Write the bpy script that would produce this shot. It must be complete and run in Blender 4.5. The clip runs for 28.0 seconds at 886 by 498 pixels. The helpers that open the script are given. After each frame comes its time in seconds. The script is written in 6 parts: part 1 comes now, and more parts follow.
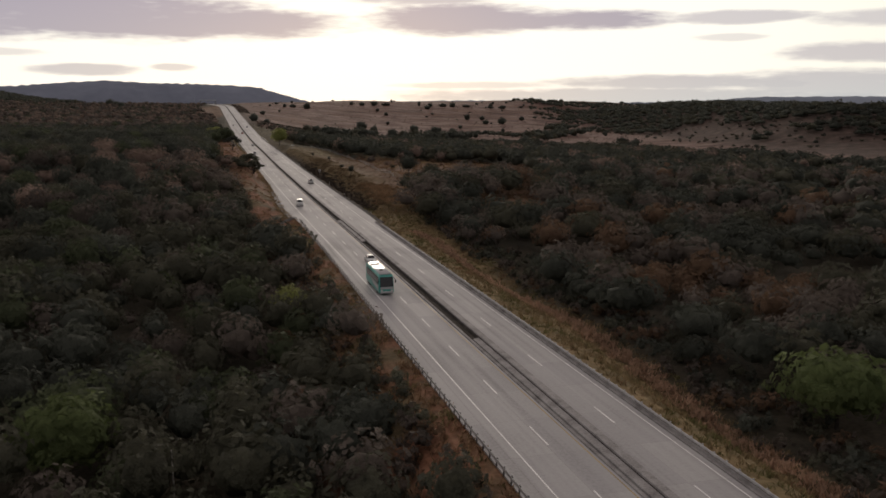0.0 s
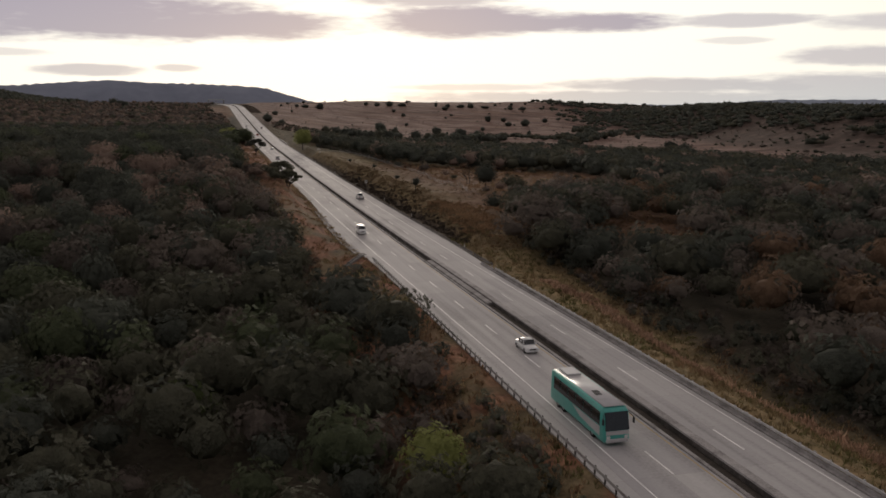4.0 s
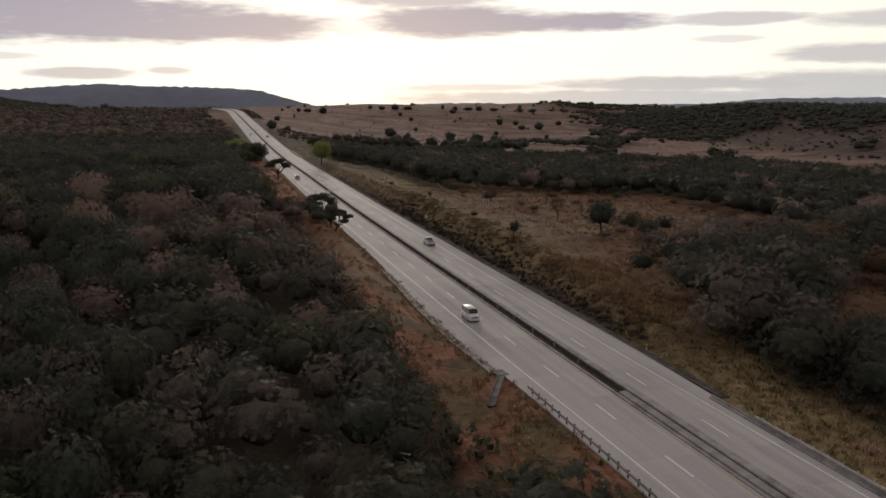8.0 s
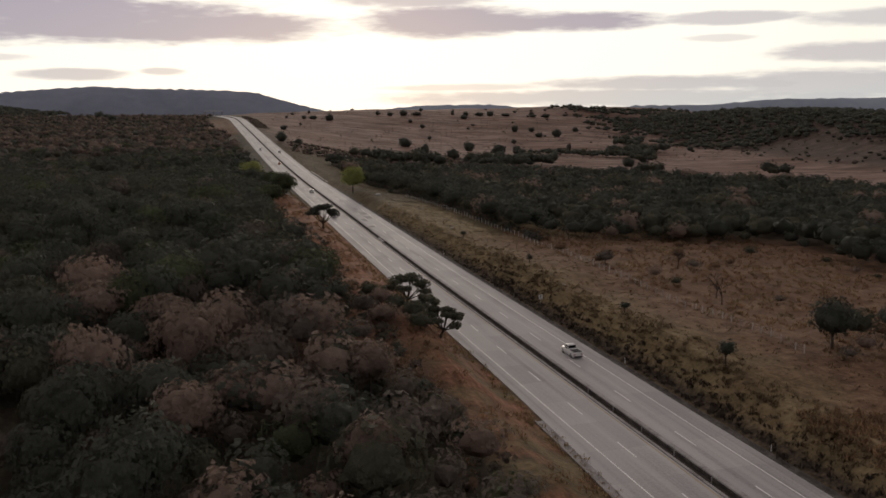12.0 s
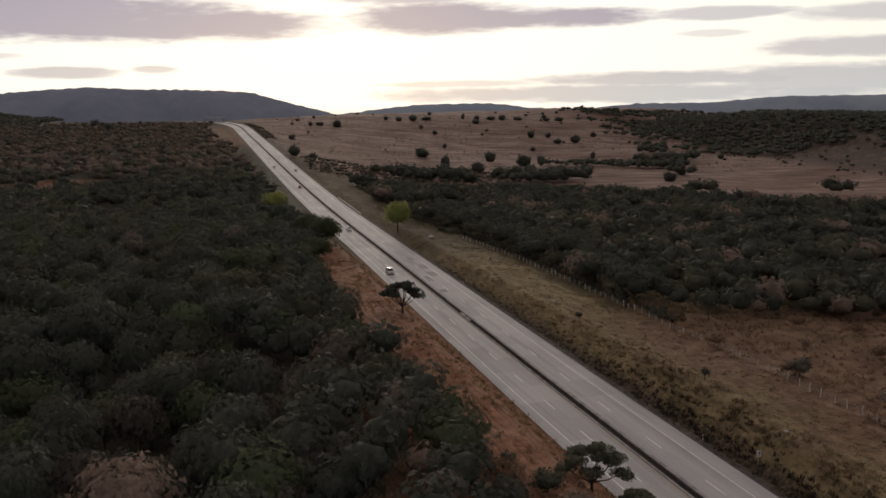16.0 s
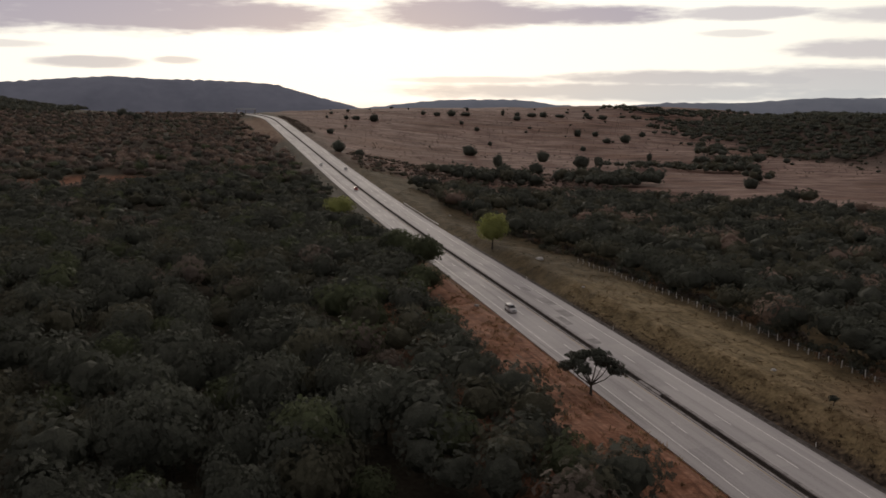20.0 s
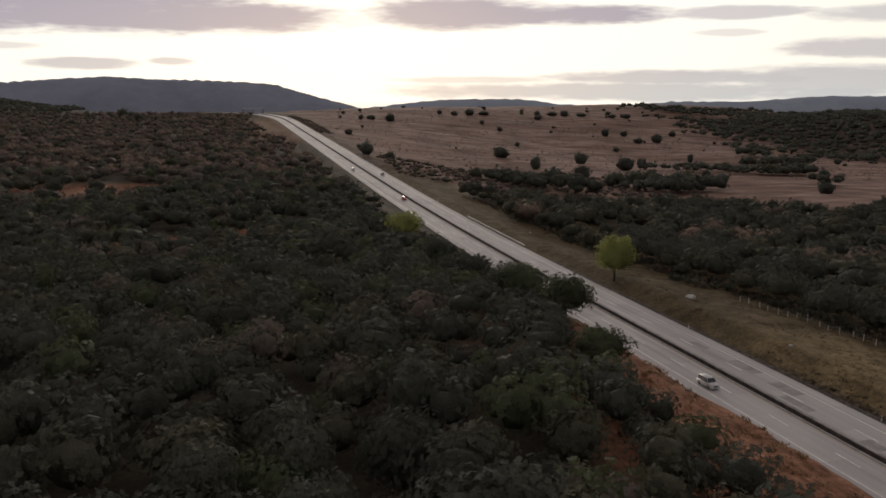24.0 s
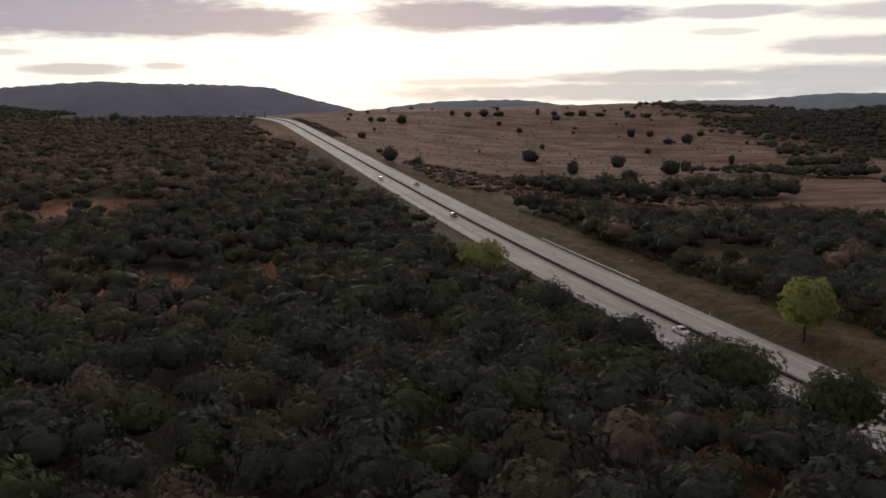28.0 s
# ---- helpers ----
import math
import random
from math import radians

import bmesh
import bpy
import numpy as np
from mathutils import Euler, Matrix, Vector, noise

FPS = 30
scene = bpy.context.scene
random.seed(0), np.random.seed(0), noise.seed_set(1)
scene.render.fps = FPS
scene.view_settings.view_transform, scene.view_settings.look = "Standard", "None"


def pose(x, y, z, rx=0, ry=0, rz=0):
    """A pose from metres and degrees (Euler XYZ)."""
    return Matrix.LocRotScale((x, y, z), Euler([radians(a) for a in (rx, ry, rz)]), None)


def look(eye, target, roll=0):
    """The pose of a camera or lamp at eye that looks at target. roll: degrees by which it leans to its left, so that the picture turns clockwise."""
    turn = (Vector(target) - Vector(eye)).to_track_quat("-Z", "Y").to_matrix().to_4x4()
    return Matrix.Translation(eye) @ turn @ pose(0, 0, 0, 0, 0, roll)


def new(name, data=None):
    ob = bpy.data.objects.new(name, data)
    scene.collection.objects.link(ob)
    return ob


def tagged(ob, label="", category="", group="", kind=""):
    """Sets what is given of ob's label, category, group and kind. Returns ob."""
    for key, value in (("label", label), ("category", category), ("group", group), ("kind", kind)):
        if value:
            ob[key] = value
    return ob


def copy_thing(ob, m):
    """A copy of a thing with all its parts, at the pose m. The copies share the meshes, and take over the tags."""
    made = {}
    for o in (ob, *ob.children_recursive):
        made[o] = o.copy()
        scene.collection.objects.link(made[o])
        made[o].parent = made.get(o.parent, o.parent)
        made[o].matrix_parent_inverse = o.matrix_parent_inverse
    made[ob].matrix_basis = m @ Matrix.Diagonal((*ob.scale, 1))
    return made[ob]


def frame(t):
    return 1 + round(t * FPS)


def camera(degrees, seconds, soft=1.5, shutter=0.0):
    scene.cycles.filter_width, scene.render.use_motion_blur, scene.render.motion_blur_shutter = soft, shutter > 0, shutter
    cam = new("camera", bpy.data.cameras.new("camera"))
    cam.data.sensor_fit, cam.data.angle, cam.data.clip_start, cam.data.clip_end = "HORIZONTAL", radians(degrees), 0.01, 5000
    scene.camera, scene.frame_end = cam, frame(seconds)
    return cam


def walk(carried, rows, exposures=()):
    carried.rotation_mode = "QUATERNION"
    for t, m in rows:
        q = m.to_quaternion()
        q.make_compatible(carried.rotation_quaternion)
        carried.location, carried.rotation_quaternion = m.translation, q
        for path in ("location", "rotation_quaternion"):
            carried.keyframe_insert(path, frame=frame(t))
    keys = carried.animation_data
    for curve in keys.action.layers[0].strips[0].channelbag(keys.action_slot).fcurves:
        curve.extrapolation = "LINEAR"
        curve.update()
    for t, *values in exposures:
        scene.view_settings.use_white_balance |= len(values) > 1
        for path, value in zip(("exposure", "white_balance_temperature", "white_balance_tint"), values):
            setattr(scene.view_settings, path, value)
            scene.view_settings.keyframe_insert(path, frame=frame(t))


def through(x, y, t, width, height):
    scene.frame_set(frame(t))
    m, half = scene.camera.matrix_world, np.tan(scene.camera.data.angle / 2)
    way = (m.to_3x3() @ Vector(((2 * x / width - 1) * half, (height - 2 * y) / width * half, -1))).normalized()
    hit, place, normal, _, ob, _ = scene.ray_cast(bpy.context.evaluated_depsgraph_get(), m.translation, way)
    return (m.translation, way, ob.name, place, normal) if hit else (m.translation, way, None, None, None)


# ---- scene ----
cam = camera(54.0, 28.0, 1.6)
METRES, EYE, TILT, LEAN, TURN = 470.0, 33.0, -9.8, 0.0, -15.3
ROWS = [
    (0, -0.0000, 0.0000, 0.0000, -0.00, -0.00, -0.00),
    (0.5, -0.0062, 0.0182, 0.0024, 0.04, 0.02, -0.04),
    (1, -0.0123, 0.0364, 0.0046, 0.10, 0.04, -0.11),
    (1.5, -0.0190, 0.0548, 0.0069, 0.13, 0.06, -0.15),
    (2, -0.0258, 0.0735, 0.0094, 0.15, 0.09, -0.21),
    (2.5, -0.0326, 0.0921, 0.0119, 0.18, 0.10, -0.25),
    (3, -0.0396, 0.1109, 0.0145, 0.19, 0.11, -0.27),
    (3.5, -0.0465, 0.1294, 0.0174, 0.21, 0.12, -0.32),
    (5.5, -0.0732, 0.1997, 0.0306, 0.10, 0.15, -0.08),
    (6, -0.0796, 0.2170, 0.0344, 0.04, 0.16, -0.02),
    (6.5, -0.0861, 0.2343, 0.0385, -0.01, 0.15, 0.05),
    (7, -0.0926, 0.2517, 0.0428, -0.05, 0.15, 0.12),
    (7.5, -0.0992, 0.2693, 0.0472, -0.12, 0.16, 0.18),
    (8, -0.1057, 0.2868, 0.0518, -0.18, 0.15, 0.24),
    (8.5, -0.1123, 0.3037, 0.0565, -0.24, 0.16, 0.25),
    (9, -0.1190, 0.3202, 0.0613, -0.30, 0.16, 0.34),
    (9.5, -0.1257, 0.3365, 0.0664, -0.35, 0.17, 0.34),
    (10, -0.1328, 0.3530, 0.0718, -0.41, 0.16, 0.38),
    (10.5, -0.1398, 0.3695, 0.0772, -0.48, 0.16, 0.39),
    (11, -0.1468, 0.3859, 0.0825, -0.51, 0.16, 0.39),
    (11.5, -0.1536, 0.4019, 0.0876, -0.52, 0.16, 0.46),
    (12, -0.1605, 0.4177, 0.0930, -0.54, 0.15, 0.49),
    (12.5, -0.1676, 0.4332, 0.0987, -0.57, 0.16, 0.49),
    (14.5, -0.1949, 0.4924, 0.1213, -0.82, 0.11, 0.59),
    (15, -0.2015, 0.5067, 0.1271, -0.89, 0.08, 0.72),
    (15.5, -0.2080, 0.5211, 0.1326, -0.93, 0.01, 0.86),
    (16, -0.2147, 0.5353, 0.1374, -0.92, -0.07, 0.87),
    (16.5, -0.2212, 0.5495, 0.1410, -0.84, -0.12, 0.72),
    (17, -0.2280, 0.5636, 0.1436, -0.65, -0.17, 0.53),
    (17.5, -0.2352, 0.5782, 0.1460, -0.40, -0.24, 0.33),
    (18, -0.2427, 0.5934, 0.1481, -0.18, -0.28, 0.19),
    (18.5, -0.2504, 0.6092, 0.1501, -0.02, -0.31, 0.00),
    (19, -0.2584, 0.6255, 0.1522, 0.09, -0.33, -0.14),
    (19.5, -0.2667, 0.6420, 0.1541, 0.13, -0.35, -0.29),
    (20, -0.2751, 0.6587, 0.1560, 0.16, -0.35, -0.39),
    (20.5, -0.2835, 0.6755, 0.1580, 0.15, -0.36, -0.47),
    (21, -0.2921, 0.6921, 0.1600, 0.12, -0.37, -0.55),
    (21.5, -0.3007, 0.7089, 0.1621, 0.09, -0.37, -0.56),
    (23.5, -0.3318, 0.7758, 0.1706, -0.07, -0.34, -0.24),
    (24, -0.3391, 0.7929, 0.1731, -0.12, -0.34, -0.12),
    (24.5, -0.3459, 0.8102, 0.1756, -0.14, -0.34, -0.03),
    (25, -0.3526, 0.8276, 0.1780, -0.16, -0.33, 0.06),
    (25.5, -0.3591, 0.8453, 0.1804, -0.17, -0.33, 0.15),
    (26, -0.3652, 0.8631, 0.1828, -0.19, -0.32, 0.26),
    (26.5, -0.3712, 0.8810, 0.1851, -0.23, -0.30, 0.36),
    (27, -0.3769, 0.8989, 0.1874, -0.26, -0.27, 0.42),
    (27.5, -0.3823, 0.9172, 0.1898, -0.29, -0.23, 0.50),
    (28, -0.3880, 0.9357, 0.1921, -0.38, -0.21, 0.56),
]
walk(cam, [(t, pose(-35.0, 0, EYE, TILT, LEAN, TURN) @ pose(METRES * x, METRES * y, METRES * z, 90 + pitch, roll, yaw)) for t, x, y, z, yaw, pitch, roll in ROWS])

# ---- world, sun ----
SUN_AZ, SUN_EL = 9.6, 9.0          # degrees clockwise from +y, above the horizon


def sky_world():
    w = bpy.data.worlds.new("dusk_sky")
    scene.world = w
    w.use_nodes = True
    nt = w.node_tree
    nt.nodes.clear()
    N = nt.nodes.new

    def link(a, b):
        nt.links.new(a, b)

    def math_node(op, a, b=None, c=None, clamp=False):
        n = N("ShaderNodeMath")
        n.operation, n.use_clamp = op, clamp
        for i, v in enumerate((a, b, c)):
            if v is None:
                continue
            if isinstance(v, (int, float)):
                n.inputs[i].default_value = v
            else:
                link(v, n.inputs[i])
        return n.outputs[0]

    tc = N("ShaderNodeTexCoord")
    sep = N("ShaderNodeSeparateXYZ")
    link(tc.outputs["Generated"], sep.inputs[0])
    X, Y, Z = sep.outputs
    az = math_node("MULTIPLY", math_node("ARCTAN2", X, Y), 180 / math.pi)
    el = math_node("MULTIPLY", math_node("ARCSINE", Z), 180 / math.pi)
    # streaky noise in azimuth and elevation, coarse and fine
    def streaks(ka, ke, detail):
        comb = N("ShaderNodeCombineXYZ")
        link(math_node("MULTIPLY", az, ka), comb.inputs[0])
        link(math_node("MULTIPLY", el, ke), comb.inputs[1])
        tex = N("ShaderNodeTexNoise")
        tex.inputs["Scale"].default_value, tex.inputs["Detail"].default_value = 1.0, detail
        tex.inputs["Roughness"].default_value = 0.5
        link(comb.outputs[0], tex.inputs["Vector"])
        return math_node("SUBTRACT", tex.outputs["Fac"], 0.5)

    s = math_node("ADD", streaks(0.16, 0.75, 4.0), math_node("MULTIPLY", streaks(0.5, 2.2, 5.0), 0.45))
    s = math_node("ADD", s, math_node("MULTIPLY", streaks(0.9, 5.0, 4.0), 0.4))
    # clouds: azimuth, elevation, half width, half height, density
    clouds = [
        (-8.5, 5.0, 15.5, 1.75, 1.0), (1.0, 4.65, 9.5, 1.10, 1.0), (-5.0, 4.35, 17.0, 0.75, 1.0), (16.5, 5.1, 7.0, 1.20, 1.0), (22.0, 4.9, 9.5, 0.75, 1.0), (14.5, 6.4, 6.0, 0.7, 0.8), (-6.7, 1.72, 3.6, 0.40, 0.75),
        (-1.6, 1.92, 1.5, 0.26, 0.65), (18.0, 0.86, 6.0, 0.26, 0.6), (31.0, 1.0, 10.5, 0.55, 0.85), (28.0, 0.15, 18.0, 0.7, 0.85), (40.0, 0.9, 9.0, 1.0, 0.8),
        (41.0, 2.75, 6.0, 0.7, 0.7), (33.3, 4.9, 5.0, 0.44, 0.65), (33.0, 3.7, 2.4, 0.26, 0.4), (44.0, 4.6, 7.0, 0.6, 0.6), (-12.0, 2.7, 3.5, 0.26, 0.45),
    ]
    mask = None
    for a, e, hw, hh, d in clouds:
        u = math_node("DIVIDE", math_node("SUBTRACT", az, a), hw)
        v = math_node("DIVIDE", math_node("SUBTRACT", el, e), hh)
        r2 = math_node("ADD", math_node("MULTIPLY", u, u), math_node("MULTIPLY", v, v))
        r2 = math_node("ADD", r2, math_node("MULTIPLY", s, 1.45))
        m = N("ShaderNodeMapRange")
        m.interpolation_type = "SMOOTHSTEP"
        link(r2, m.inputs["Value"])
        m.inputs["From Min"].default_value, m.inputs["From Max"].default_value = 1.18, 0.25
        m.inputs["To Min"].default_value, m.inputs["To Max"].default_value = 0.0, d
        mask = m.outputs[0] if mask is None else math_node("MAXIMUM", mask, m.outputs[0])
    # a broken cloud deck higher up, all round
    deck = N("ShaderNodeTexNoise")
    deck.inputs["Scale"].default_value, deck.inputs["Detail"].default_value = 3.0, 5.0
    link(tc.outputs["Generated"], deck.inputs["Vector"])
    up = N("ShaderNodeMapRange")
    link(el, up.inputs["Value"])
    up.inputs["From Min"].default_value, up.inputs["From Max"].default_value = 8.0, 22.0
    dk = math_node("MULTIPLY", up.outputs[0], math_node("MULTIPLY", deck.outputs["Fac"], 1.5), clamp=True)
    mask = math_node("MAXIMUM", mask, dk)
    # clear bright layer: brightest toward the veiled sun, warm at the rim of the sky
    sun = Vector((math.sin(radians(SUN_AZ)) * math.cos(radians(SUN_EL)), math.cos(radians(SUN_AZ)) * math.cos(radians(SUN_EL)), math.sin(radians(SUN_EL))))
    dot = N("ShaderNodeVectorMath")
    dot.operation = "DOT_PRODUCT"
    link(tc.outputs["Generated"], dot.inputs[0])
    dot.inputs[1].default_value = sun
    glow = N("ShaderNodeMapRange")
    glow.interpolation_type = "SMOOTHSTEP"
    link(dot.outputs["Value"], glow.inputs["Value"])
    glow.inputs["From Min"].default_value, glow.inputs["From Max"].default_value = -0.2, 1.0
    ramp = N("ShaderNodeValToRGB")
    link(glow.outputs[0], ramp.inputs["Fac"])
    ramp.color_ramp.elements[0].color = (0.22, 0.23, 0.26, 1)
    ramp.color_ramp.elements[1].color = (1.16, 1.12, 1.02, 1)
    for p, c in ((0.55, (0.50, 0.485, 0.50, 1)), (0.86, (0.95, 0.88, 0.80, 1)), (0.96, (1.10, 1.05, 0.93, 1))):
        ramp.color_ramp.elements.new(p).color = c
    mix = N("ShaderNodeMix")
    mix.data_type = "RGBA"
    link(mask, mix.inputs["Factor"])
    link(ramp.outputs[0], mix.inputs["A"])
    tint = N("ShaderNodeValToRGB")                    # clouds: blue-grey near the horizon, mauve higher up
    lift = N("ShaderNodeMapRange")
    link(el, lift.inputs["Value"])
    lift.inputs["From Min"].default_value, lift.inputs["From Max"].default_value = 0.0, 20.0
    link(lift.outputs[0], tint.inputs["Fac"])
    tint.color_ramp.elements[0].color = (0.50, 0.53, 0.56, 1)
    tint.color_ramp.elements[1].color = (0.51, 0.435, 0.42, 1)
    for p, c in ((0.13, (0.45, 0.42, 0.48, 1)), (0.30, (0.42, 0.38, 0.46, 1)), (0.52, (0.51, 0.435, 0.42, 1))):
        tint.color_ramp.elements.new(p).color = c
    dim = N("ShaderNodeMapRange")                    # clouds far from the sun are lit less
    link(glow.outputs[0], dim.inputs["Value"])
    dim.inputs["From Min"].default_value, dim.inputs["From Max"].default_value = 0.0, 0.6
    dim.inputs["To Min"].default_value, dim.inputs["To Max"].default_value = 0.82, 1.0
    shade = N("ShaderNodeMix")
    shade.data_type, shade.blend_type = "RGBA", "MULTIPLY"
    shade.inputs["Factor"].default_value = 1.0
    link(tint.outputs[0], shade.inputs["A"])
    link(dim.outputs[0], shade.inputs["B"])
    link(shade.outputs["Result"], mix.inputs["B"])
    low = N("ShaderNodeMapRange")                    # dim warm land haze under the horizon
    link(el, low.inputs["Value"])
    low.inputs["From Min"].default_value, low.inputs["From Max"].default_value = -3.0, -0.5
    mix2 = N("ShaderNodeMix")
    mix2.data_type = "RGBA"
    link(low.outputs[0], mix2.inputs["Factor"])
    mix2.inputs["A"].default_value = (0.10, 0.09, 0.085, 1)
    link(mix.outputs["Result"], mix2.inputs["B"])
    veil = N("ShaderNodeBackground")
    link(mix2.outputs["Result"], veil.inputs["Color"])
    veil.inputs["Strength"].default_value = 0.92
    sky = N("ShaderNodeTexSky")
    sky.sky_type = "NISHITA"
    sky.sun_disc = False
    sky.sun_elevation, sky.sun_rotation = radians(SUN_EL), radians(SUN_AZ)
    air = N("ShaderNodeBackground")
    link(sky.outputs[0], air.inputs["Color"])
    air.inputs["Strength"].default_value = 0.004
    both = N("ShaderNodeAddShader")
    link(veil.outputs[0], both.inputs[0])
    link(air.outputs[0], both.inputs[1])
    out = N("ShaderNodeOutputWorld")
    link(both.outputs[0], out.inputs["Surface"])
    lamp = bpy.data.lights.new("veiled_sun", "SUN")
    lamp.energy, lamp.angle, lamp.color = 0.9, radians(14), (1.0, 0.87, 0.74)
    ob = new("veiled_sun", lamp)
    ob.matrix_world = look(sun * 100, (0, 0, 0))


sky_world()


# ---- materials ----
def material(name, cols, scale=1.0, fine=12.0, rough=0.85, bump=0.0, metal=0.0, vary=0.0, coords="Object", spec=0.3, stretch=(1, 1, 1)):
    """Two-scale noise between cols (dark, middle, light); vary: brightness change from object to object."""
    m = bpy.data.materials.new(name)
    m.use_nodes = True
    nt = m.node_tree
    b = nt.nodes["Principled BSDF"]
    tc = nt.nodes.new("ShaderNodeTexCoord")
    mp = nt.nodes.new("ShaderNodeMapping")
    mp.inputs["Scale"].default_value = stretch
    nt.links.new(tc.outputs[coords], mp.inputs[0])
    n1, n2 = nt.nodes.new("ShaderNodeTexNoise"), nt.nodes.new("ShaderNodeTexNoise")
    n1.inputs["Scale"].default_value, n1.inputs["Detail"].default_value = scale, 4
    n2.inputs["Scale"].default_value, n2.inputs["Detail"].default_value = fine, 5
    for n in (n1, n2):
        nt.links.new(mp.outputs[0], n.inputs["Vector"])
    mx = nt.nodes.new("ShaderNodeMix")
    mx.inputs["Factor"].default_value = 0.4
    nt.links.new(n1.outputs["Fac"], mx.inputs["A"])
    nt.links.new(n2.outputs["Fac"], mx.inputs["B"])
    rp = nt.nodes.new("ShaderNodeValToRGB")
    nt.links.new(mx.outputs["Result"], rp.inputs["Fac"])
    e = rp.color_ramp.elements
    e[0].position, e[0].color = 0.32, (*cols[0], 1)
    e[1].position, e[1].color = 0.68, (*cols[-1], 1)
    if len(cols) > 2:
        e.new(0.5).color = (*cols[1], 1)
    col = rp.outputs[0]
    if vary:
        oi = nt.nodes.new("ShaderNodeObjectInfo")
        hs = nt.nodes.new("ShaderNodeHueSaturation")
        mr = nt.nodes.new("ShaderNodeMapRange")
        nt.links.new(oi.outputs["Random"], mr.inputs["Value"])
        mr.inputs["To Min"].default_value, mr.inputs["To Max"].default_value = 1 - vary, 1 + vary
        nt.links.new(mr.outputs[0], hs.inputs["Value"])
        nt.links.new(col, hs.inputs["Color"])
        col = hs.outputs[0]
    nt.links.new(col, b.inputs["Base Color"])
    b.inputs["Roughness"].default_value, b.inputs["Metallic"].default_value = rough, metal
    b.inputs["Specular IOR Level"].default_value = spec
    if bump:
        bp = nt.nodes.new("ShaderNodeBump")
        bp.inputs["Strength"].default_value, bp.inputs["Distance"].default_value = bump, 0.05
        nt.links.new(n2.outputs["Fac"], bp.inputs["Height"])
        nt.links.new(bp.outputs[0], b.inputs["Normal"])
    return m


def foliage(name, dark, mid, light, vary=0.25, through=0.35, grain=2.6, holes=0.49, relief=0.0):
    """Leaf colours that change from tree to tree (metres), clump to clump (island) and leaf to leaf (fine noise); leaves let light through."""
    m = bpy.data.materials.new(name)
    m.use_nodes = True
    nt = m.node_tree
    b = nt.nodes["Principled BSDF"]
    geo = nt.nodes.new("ShaderNodeNewGeometry")
    n1, n2 = nt.nodes.new("ShaderNodeTexNoise"), nt.nodes.new("ShaderNodeTexNoise")
    n1.inputs["Scale"].default_value, n1.inputs["Detail"].default_value = 0.16, 2
    n2.inputs["Scale"].default_value, n2.inputs["Detail"].default_value = grain, 4
    for n in (n1, n2):
        nt.links.new(geo.outputs["Position"], n.inputs["Vector"])
    mx = nt.nodes.new("ShaderNodeMix")
    mx.inputs["Factor"].default_value = 0.03
    nt.links.new(n1.outputs["Fac"], mx.inputs["A"])
    nt.links.new(geo.outputs["Random Per Island"], mx.inputs["B"])
    mx2 = nt.nodes.new("ShaderNodeMix")
    mx2.inputs["Factor"].default_value = 0.26
    nt.links.new(mx.outputs["Result"], mx2.inputs["A"])
    nt.links.new(n2.outputs["Fac"], mx2.inputs["B"])
    rp = nt.nodes.new("ShaderNodeValToRGB")
    nt.links.new(mx2.outputs["Result"], rp.inputs["Fac"])
    e = rp.color_ramp.elements
    e[0].position, e[0].color = 0.33, (*dark, 1)
    e[1].position, e[1].color = 0.68, (*light, 1)
    e.new(0.5).color = (*mid, 1)
    oi = nt.nodes.new("ShaderNodeObjectInfo")
    mr = nt.nodes.new("ShaderNodeMapRange")
    nt.links.new(oi.outputs["Random"], mr.inputs["Value"])
    mr.inputs["To Min"].default_value, mr.inputs["To Max"].default_value = 1 - vary, 1 + vary
    hs = nt.nodes.new("ShaderNodeHueSaturation")
    nt.links.new(mr.outputs[0], hs.inputs["Value"])
    nt.links.new(rp.outputs[0], hs.inputs["Color"])
    nt.links.new(hs.outputs[0], b.inputs["Base Color"])
    b.inputs["Roughness"].default_value = 0.8
    b.inputs["Specular IOR Level"].default_value = 0.08
    tr = nt.nodes.new("ShaderNodeBsdfTranslucent")
    nt.links.new(hs.outputs[0], tr.inputs["Color"])
    ms = nt.nodes.new("ShaderNodeMixShader")
    ms.inputs[0].default_value = through
    nt.links.new(b.outputs[0], ms.inputs[1])
    nt.links.new(tr.outputs[0], ms.inputs[2])
    # relief of leaf bunches
    cells = nt.nodes.new("ShaderNodeTexVoronoi")
    cells.inputs["Scale"].default_value = grain * 0.9
    nt.links.new(geo.outputs["Position"], cells.inputs["Vector"])
    high = nt.nodes.new("ShaderNodeMath")
    high.operation = "SUBTRACT"
    nt.links.new(n2.outputs["Fac"], high.inputs[0])
    nt.links.new(cells.outputs["Distance"], high.inputs[1])
    bump = nt.nodes.new("ShaderNodeBump")
    bump.inputs["Strength"].default_value, bump.inputs["Distance"].default_value = relief, 0.3
    nt.links.new(high.outputs[0], bump.inputs["Height"])
    nt.links.new(bump.outputs[0], b.inputs["Normal"])
    if holes <= 0:
        nt.links.new(ms.outputs[0], nt.nodes["Material Output"].inputs["Surface"])
        return m
    # gaps between the leaves of a spray
    n3 = nt.nodes.new("ShaderNodeTexNoise")
    n3.inputs["Scale"].default_value, n3.inputs["Detail"].default_value = grain * 2.4, 2
    n3.inputs["Roughness"].default_value = 0.65
    nt.links.new(geo.outputs["Position"], n3.inputs["Vector"])
    gap = nt.nodes.new("ShaderNodeMapRange")
    nt.links.new(n3.outputs["Fac"], gap.inputs["Value"])
    gap.inputs["From Min"].default_value, gap.inputs["From Max"].default_value = holes - 0.015, holes + 0.015
